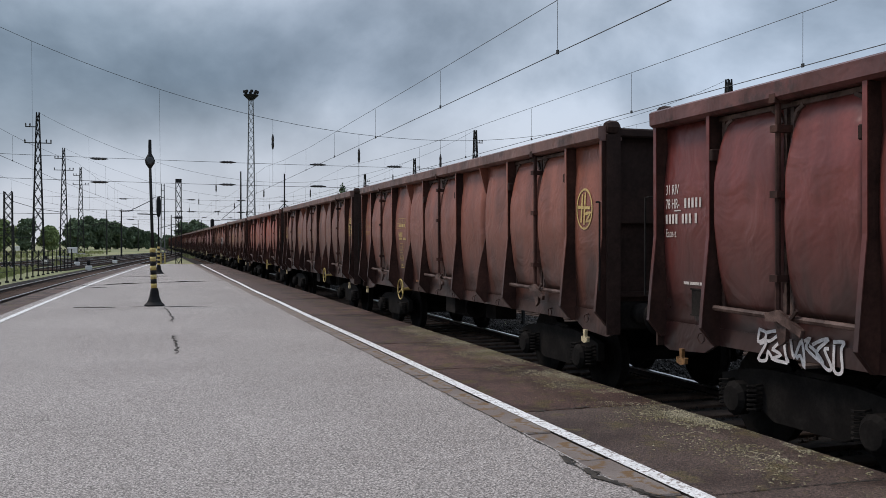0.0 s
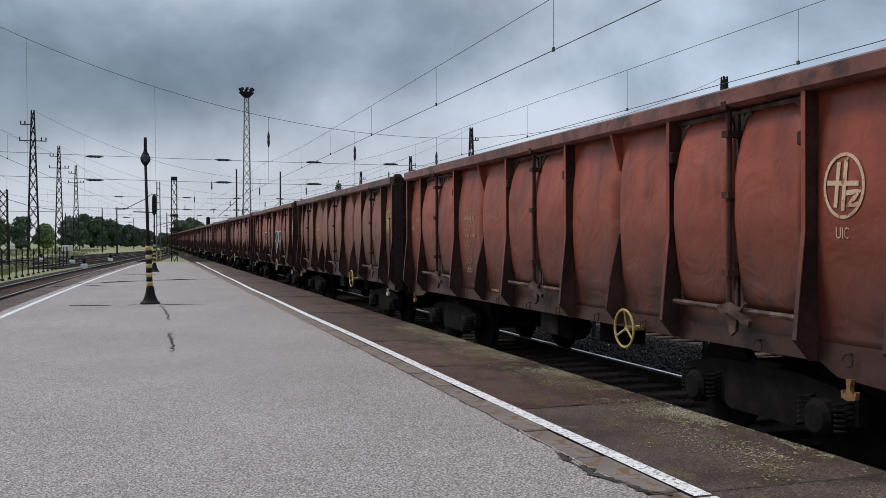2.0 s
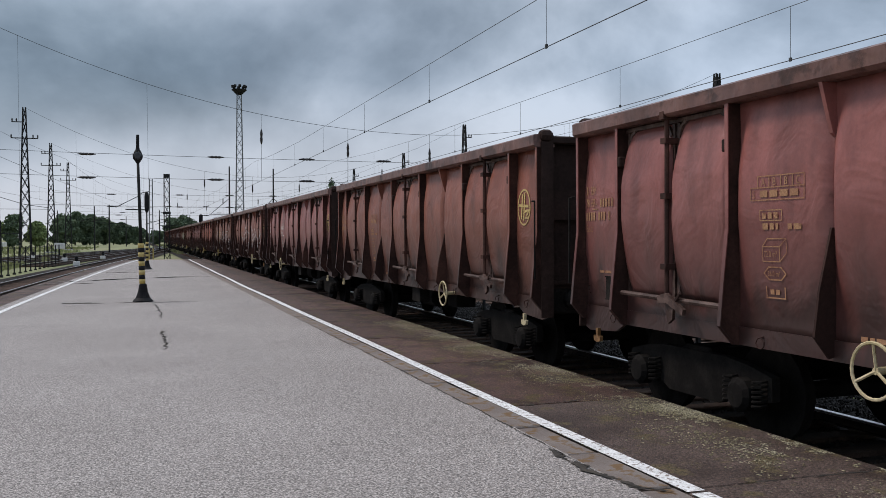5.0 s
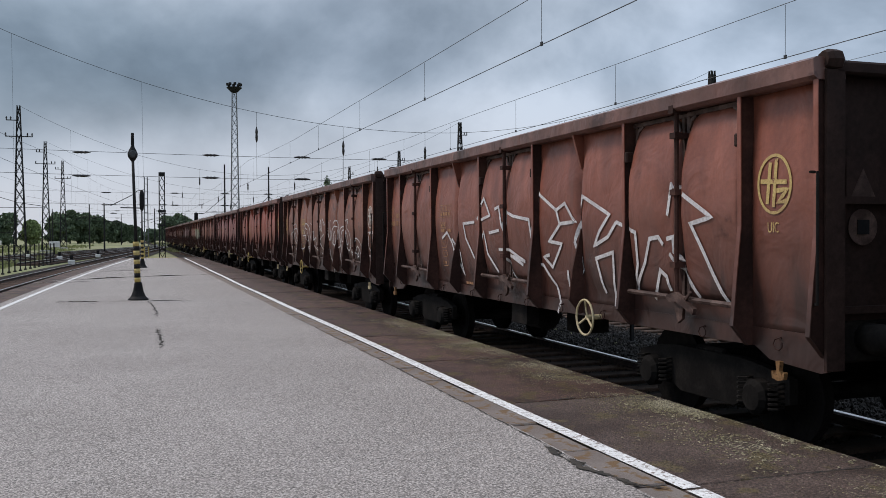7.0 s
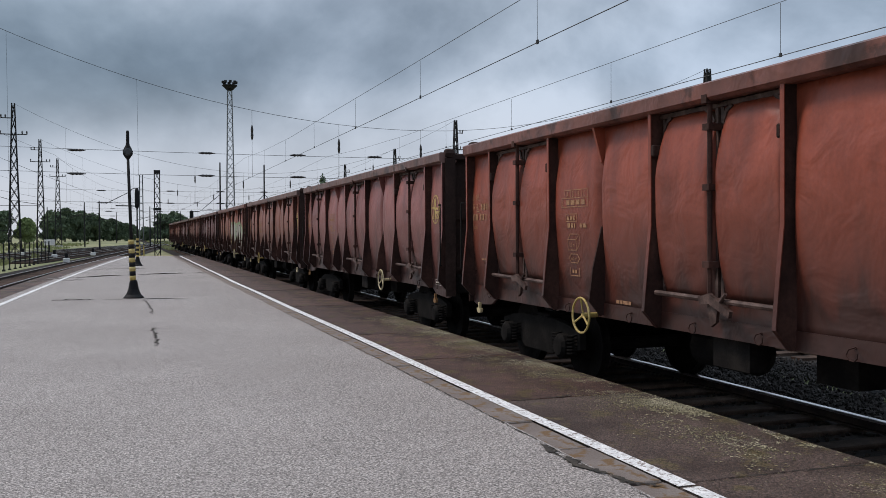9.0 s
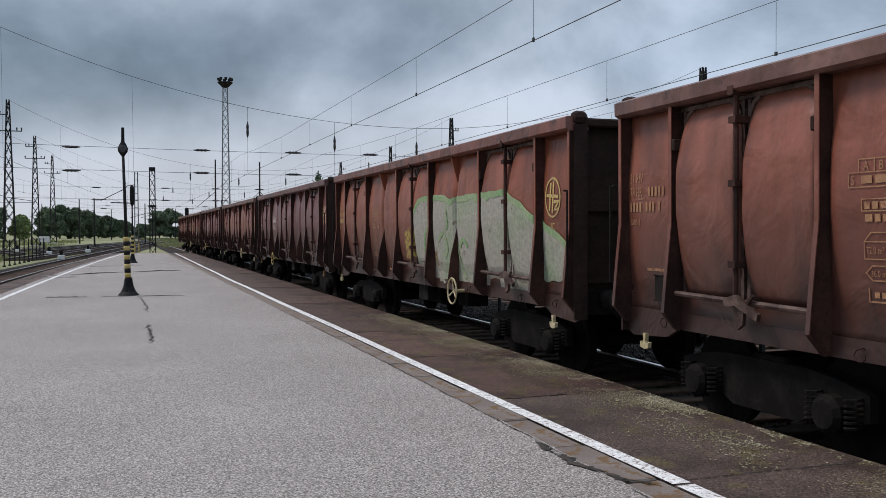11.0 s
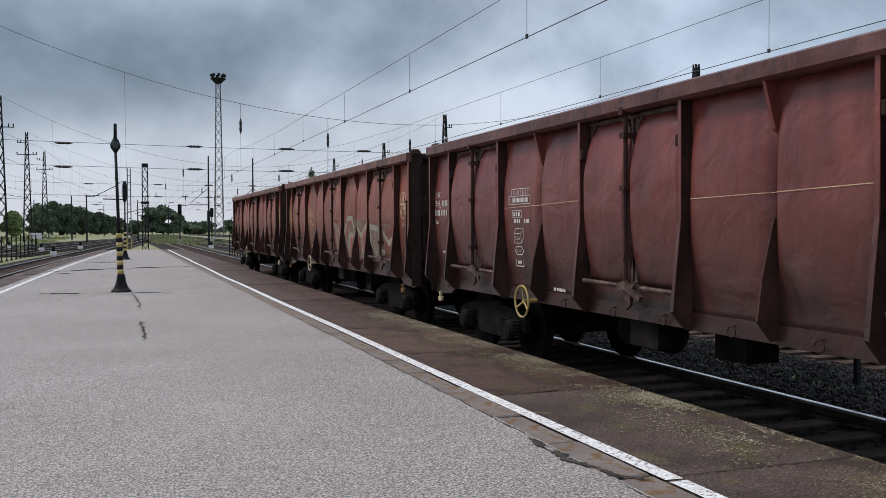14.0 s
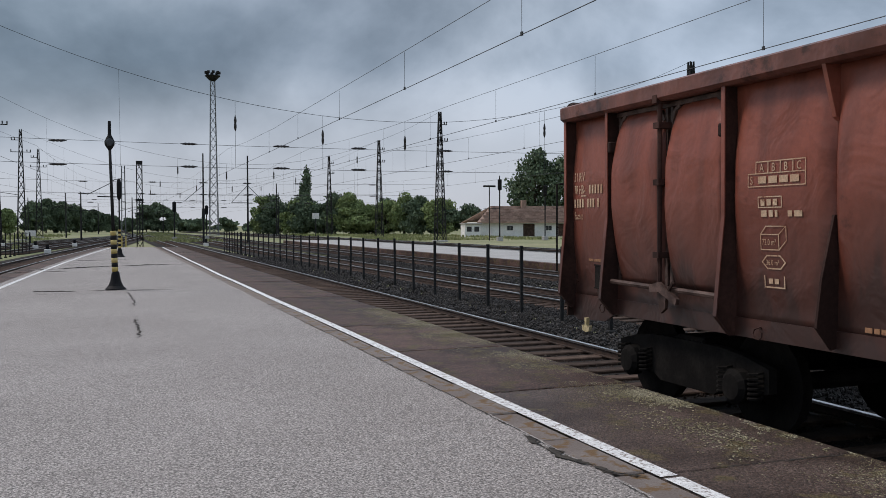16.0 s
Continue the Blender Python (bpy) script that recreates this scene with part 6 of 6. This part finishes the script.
zigzag_a = [[(3.5, 1.87), (3.78, 1.98), (4.0, 1.8), (4.21, 1.47), (4.49, 1.26), (4.39, 1.62), (4.0, 1.87)], [(5.14, 2.14), (4.64, 2.12), (4.74, 1.87), (5.08, 1.55)], [(5.27, 2.18), (5.7, 2.5), (5.93, 2.23), (5.42, 2.14), (5.46, 1.82), (5.66, 1.97), (5.75, 1.64), (6.12, 1.36)], [(5.87, 1.96), (6.3, 2.0)], [(6.13, 2.32), (6.3, 2.35), (6.43, 2.0), (6.49, 2.29), (6.85, 2.2), (7.37, 2.14), (7.41, 1.88)], [(6.21, 1.71), (6.62, 1.71), (7.15, 1.55), (6.85, 1.6), (6.65, 1.63), (7.07, 1.5)], [(6.37, 1.62), (6.77, 1.29)]]
zigzag_b = [[(7.41, 1.88), (7.6, 2.49), (8.16, 2.25), (8.41, 2.33), (8.66, 2.09), (8.26, 2.07), (7.9, 1.84), (8.26, 1.81), (7.97, 1.5), (7.73, 1.63), (7.9, 1.66)], [(8.16, 2.25), (8.24, 2.07)], [(7.39, 1.52), (7.7, 1.52), (8.03, 1.26), (8.13, 1.05), (8.05, 0.9)], [(8.46, 1.29), (8.81, 1.49), (8.64, 1.83), (8.87, 2.4), (9.55, 2.16), (9.29, 1.96), (9.14, 1.79), (9.5, 1.9), (9.71, 2.07)], [(8.4, 1.47), (8.4, 1.26)]]
zigzag_c = [[(9.34, 1.23), (9.17, 1.64), (9.59, 1.72), (9.54, 0.92)], [(9.71, 2.07), (10.17, 1.95), (10.17, 1.6), (10.04, 1.27), (10.33, 1.63), (10.45, 1.88), (10.62, 1.9), (10.7, 1.82)], [(10.41, 1.23), (10.53, 1.37), (10.62, 1.55), (10.73, 1.49), (10.77, 1.34)], [(10.77, 1.88), (10.89, 1.9), (10.89, 1.75), (11.27, 1.3), (10.81, 1.73)], [(10.81, 2.12), (10.89, 2.43), (11.56, 2.09), (11.22, 2.03), (11.5, 1.58), (11.74, 1.24)]]
for strokes in (zigzag_a, zigzag_b, zigzag_c):
    for q in strokes:
        decal(9, "graffiti", ribbons([q], 0.045), 0, 0, spray_white, "white sprayed zigzag letters", lift=0.013)
loops_a = [[(9.8, 2.4), (9.79, 2.28), (9.97, 2.29), (10.39, 2.34), (10.27, 2.14), (10.46, 2.02), (10.56, 1.82), (10.52, 1.64), (10.33, 1.55), (10.12, 1.61), (9.99, 1.77), (9.91, 2.0), (9.78, 2.08)], [(10.12, 2.05), (10.27, 1.91), (10.29, 1.75), (10.19, 1.69), (10.1, 1.79), (10.07, 1.95), (10.12, 2.05)], [(9.78, 2.17), (9.42, 2.15), (9.19, 2.04), (9.14, 1.83), (9.29, 1.65), (9.16, 1.47), (8.98, 1.28), (9.23, 1.26), (9.29, 1.43), (9.42, 1.41), (9.66, 1.25)], [(9.79, 2.08), (9.54, 2.06), (9.37, 1.93), (9.42, 1.78), (9.74, 1.8), (9.58, 1.69), (9.42, 1.56), (9.78, 1.5), (9.88, 1.38)], [(8.44, 1.68), (8.18, 1.71), (8.09, 1.91), (8.26, 2.1), (8.59, 2.19), (8.88, 2.09), (8.91, 1.91), (8.74, 1.72), (8.44, 1.63), (8.29, 1.77), (8.34, 1.94), (8.54, 2.04), (8.61, 1.8), (8.49, 1.74)], [(8.37, 2.24), (8.54, 2.33), (8.84, 2.32), (9.05, 2.19), (9.02, 2.04), (9.16, 1.88), (9.23, 1.75), (9.16, 1.65), (8.79, 1.6)], [(8.57, 1.74), (8.39, 1.52), (8.26, 1.32), (8.39, 1.19), (8.54, 1.21), (8.54, 1.58)]]
loops_b = [[(7.79, 2.33), (7.85, 2.14), (7.75, 1.91), (7.87, 1.8), (8.01, 1.97), (7.98, 2.31), (8.09, 2.35)], [(7.24, 2.34), (7.55, 2.12), (7.73, 1.88)], [(7.59, 2.09), (7.49, 1.82), (7.61, 1.67), (7.73, 1.38), (7.98, 1.19), (7.9, 1.33), (7.79, 1.56)], [(6.34, 1.91), (6.56, 2.07), (6.87, 2.39), (6.81, 2.17), (6.95, 2.07), (7.14, 2.41), (7.24, 2.22)], [(7.21, 1.97), (6.7, 1.84), (6.6, 1.71), (7.24, 1.43), (7.17, 1.54)], [(6.49, 1.52), (7.04, 1.31)], [(4.99, 2.32), (5.47, 2.19), (5.38, 2.05), (5.72, 2.05), (5.6, 1.8), (6.04, 1.88), (5.96, 1.74), (6.14, 1.5), (5.63, 1.63)], [(3.95, 2.23), (4.16, 2.32), (4.75, 2.21), (4.93, 1.91), (5.08, 1.69)], [(3.84, 2.11), (4.15, 1.79), (4.65, 1.81), (4.36, 2.07), (4.05, 2.19)]]
loops_c = [[(4.84, 1.8), (4.7, 1.61), (4.45, 1.57), (4.64, 1.31), (4.31, 1.15)], [(4.45, 1.57), (5.11, 1.4)], [(3.62, 1.93), (4.15, 1.95)], [(2.8, 2.21), (2.99, 1.83), (3.27, 1.5), (3.9, 1.58)], [(10.46, 1.24), (10.69, 1.35), (10.54, 1.56), (10.62, 1.51), (10.91, 1.49), (10.97, 1.36)], [(10.91, 1.61), (10.87, 1.72), (10.96, 1.82), (11.13, 1.86), (11.35, 1.83), (11.55, 1.73), (11.7, 1.57)], [(11.52, 1.31), (11.5, 1.48), (11.38, 1.61), (11.22, 1.66), (11.1, 1.56), (11.13, 1.42), (11.32, 1.43), (11.27, 1.51)], [(8.13, 1.17), (8.2, 0.89)], [(9.7, 1.13), (9.9, 0.96)]]
loops_d = [[(2.13, 2.27), (2.57, 2.33), (2.9, 2.11), (3.0, 1.84), (2.82, 1.62), (2.57, 1.66), (2.27, 1.77), (2.23, 1.93), (2.44, 2.03), (2.57, 1.84), (2.67, 1.61), (2.61, 1.29)], [(2.12, 2.03), (2.3, 2.15), (2.7, 2.17), (2.96, 2.02)], [(1.82, 1.48), (1.71, 1.58), (1.86, 1.98)], [(1.55, 1.47), (1.46, 1.83), (1.71, 2.02), (1.94, 2.03)], [(2.61, 1.29), (2.94, 1.38), (3.2, 1.68)], [(2.23, 1.5), (2.57, 1.41), (2.88, 1.31)]]
for strokes in (loops_a, loops_b, loops_c, loops_d):
    for q in strokes:
        decal(10, "graffiti", ribbons([rounded(q)], 0.032), 0, 0, spray_white, "white sprayed looping letters", lift=0.016)
crown = [arc(12.45, 1.78, 0.28, 0.22, 0, 360, 18), [(12.15, 2.0), (12.8, 2.02)], [(12.3, 1.45), (12.3, 1.2)], [(12.2, 1.45), (12.42, 1.45)], [(12.5, 1.2), (12.5, 1.45), (12.62, 1.4), (12.52, 1.32)]]
decal(10, "graffiti", ribbons(crown, 0.03), 0, 0, spray_white, "white sprayed tag", lift=0.013)


def column_fill(top, foot, d0, d1, step=0.045):
    """An area between two wavy borders, in narrow columns."""
    polys = []
    for i in range(int((d1 - d0) / step)):
        xa, xb = d0 + i * step, d0 + (i + 1) * step
        n = 8
        for j in range(n):
            f, g = j / n, (j + 1) / n
            la, lb, ha, hb = foot(xa), foot(xb), top(xa), top(xb)
            if ha > la and hb > lb:
                polys.append([(xa, la + (ha - la) * f), (xb, lb + (hb - lb) * f), (xb, lb + (hb - lb) * g), (xa, la + (ha - la) * g)])
    return polys


BAND = [(6.57, 2.28), (6.88, 2.49), (7.24, 2.53), (7.57, 2.55), (8.3, 2.51), (8.56, 2.43), (8.75, 2.47), (9.29, 2.49)]


def band_top(x):
    for (xa, za), (xb, zb) in zip(BAND, BAND[1:]):
        if x <= xb:
            return za + (zb - za) * (x - xa) / (xb - xa) + 0.03 * noise.noise((x * 4, 0, 4))
    return BAND[-1][1] - max(0.0, x - 11.0) * 0.42 + 0.05 * noise.noise((x * 3, 0, 4))


def band_foot(x):
    return 1.02 + (0.25 if x > 11.8 else 0.0) + (0.25 if x < 7.4 else 0.0) + 0.05 * noise.noise((x * 4, 1, 4))


decal(14, "graffiti_band", column_fill(band_top, band_foot, BAND[0][0], 12.9), 0, 0, spray_green, "pale grey-green sprayed band")
decal(14, "graffiti_edge", column_fill(lambda x: band_top(x) + 0.03, lambda x: band_top(x) - 0.07 + 0.07 * noise.noise((x * 5, 3, 1)), BAND[0][0], 12.9), 0, 0, spray_bright, "green sprayed edge", lift=0.013)
decal(14, "graffiti_smear", column_fill(lambda x: 1.9 + 0.25 * (x - 6.0) + 0.08 * noise.noise((x * 6, 2, 2)), lambda x: 1.4 + 0.1 * noise.noise((x * 7, 5, 2)), 5.98, 6.48), 0, 0, spray_yellow, "worn yellow sprayed smear", lift=0.011)
for strokes, paint, wide in (([[(7.16, 1.54), (7.23, 1.83), (7.41, 1.96), (7.31, 1.6)], [(7.88, 1.76), (8.11, 1.89), (8.31, 1.63), (8.14, 1.48)], [(8.81, 1.85), (8.87, 1.52), (9.1, 1.15)], [(8.93, 1.65), (9.09, 1.79), (9.3, 1.67)], [(8.3, 2.29), (8.37, 2.05), (8.27, 1.96)]], spray_bright, 0.075), ([[(7.46, 1.89), (7.45, 1.71)], [(8.26, 1.8), (8.32, 1.59)], [(7.7, 1.56), (7.78, 1.31)]], spray_yellow, 0.05)):
    for q in strokes:
        decal(14, "graffiti", ribbons([rounded(q) if len(q) > 2 else q], wide), 0, 0, paint, "worn sprayed stroke", lift=0.016)
worn = [[(6.95, 1.35), (6.9, 1.98), (7.05, 1.95), (7.36, 1.62), (7.40, 1.36)], [(7.6, 1.75), (8.0, 2.15), (8.5, 2.15), (8.6, 1.3)], [(8.0, 1.2), (8.1, 1.75), (8.4, 1.75)], [(8.6, 2.1), (9.2, 1.72), (9.7, 1.98), (9.75, 1.2)],
        [(9.2, 1.7), (9.25, 1.2)], [(10.0, 1.2), (10.2, 1.95), (10.8, 1.9), (10.9, 1.4), (10.3, 1.35)], [(11.0, 1.9), (11.5, 1.6), (11.9, 1.75)]]
decal(18, "graffiti_haze", column_fill(lambda x: 2.12 - 0.04 * abs(x - 8.5) + 0.12 * noise.noise((x * 1.7, 0, 2)), lambda x: 1.2 + 0.08 * noise.noise((x * 2, 3, 2)), 6.56, 12.0), 0, 0, worn_haze, "worn grey sprayed patch", lift=0.009)
decal(18, "graffiti_shadow", ribbons([[(x + 0.10, z - 0.06) for x, z in s] for s in worn[:5]], 0.09, 0.06), 0, 0, spray_red, "worn red sprayed shading", lift=0.012)
for q in worn:
    decal(18, "graffiti", ribbons([q], 0.12, 0.06), 0, 0, spray_grey, "worn grey sprayed letters", lift=0.016)
decal(14, "tag", ribbons([arc(4.85, 1.45, 0.14, 0.12, 0, 360, 12), arc(5.15, 1.4, 0.12, 0.11, 0, 360, 12), arc(5.0, 1.78, 0.05, 0.09, 0, 360, 8), [(5.0, 1.7), (4.95, 1.45)]], 0.02), 0, 0, spray_faint, "faint sprayed tag")
# blue paper in the holder of one wagon, signs on an end wall
bm = bmesh.new()
x = -(SHEET + 0.06)
box(bm, x - 0.006, x, wy(0.93), wy(0.70), 1.28, 1.44)
part("paper", bm, blue_paper, TRAIN[17], "bright blue paper")
bm = bmesh.new()
prism(bm, [(wy(0.93), 1.15), (wy(0.76), 1.19), (wy(0.74), 1.29), (wy(0.90), 1.34)], 0, x - 0.012, x - 0.007)
part("paper_corner", bm, white_paint, TRAIN[17], "folded white paper corner")
for k, blue in ((16, True), (5, False), (9, False)):
    ye = -(BODY / 2 - 0.09) - 0.02
    bm = bmesh.new()
    box(bm, -1.1, -0.76, ye - 0.004, ye, 2.18, 2.52)
    plate = part("warning_plate", bm, blue_paper if blue else near_black_brown, TRAIN[k], "warning plate with a yellow triangle" if blue else "faded warning plate")
    bm = bmesh.new()
    prism(bm, [(-1.06, 2.22), (-0.80, 2.22), (-0.93, 2.46)], 1, ye - 0.01, ye - 0.006)
    part("triangle", bm, amber if blue else bar_worn, plate)
    bm = bmesh.new()
    lathe(bm, [(0.15, 0), (0.15, -0.006)], (-0.93, ye, 1.98), "Y", 20)
    disc = part("pictogram", bm, white_paint if blue else bar_worn, TRAIN[k])
    bm = bmesh.new()
    box(bm, -0.99, -0.87, ye - 0.014, ye - 0.008, 1.92, 2.04)
    part("pictogram_figure", bm, black_paint, disc)


# small leads and lags of the train against its mean speed: seconds, metres
VIEW_FIT = ((0, -.30), (.5, -.32), (1, .22), (1.5, .24), (2, .28), (2.5, -.32), (3, -.22), (3.5, .22), (4, .30), (5.2, 0), (6.5, .25), (7, -.32), (7.5, -.30),
       (8, .32), (8.5, .31), (9, -.27), (10.2, 0), (11.5, -.26), (12, -.27), (12.5, .33), (13, .36), (13.5, .33), (14, -.24), (14.5, -.31), (15, .33), (15.5, .25), (16, -.31))


def motions():
    for k, w in enumerate(TRAIN):
        y = FIRST + PITCH * k - BODY / 2
        walk(w, [(t, pose(TRACK, y - SPEED * t + view_fit, RAIL)) for t, view_fit in VIEW_FIT])


motions()
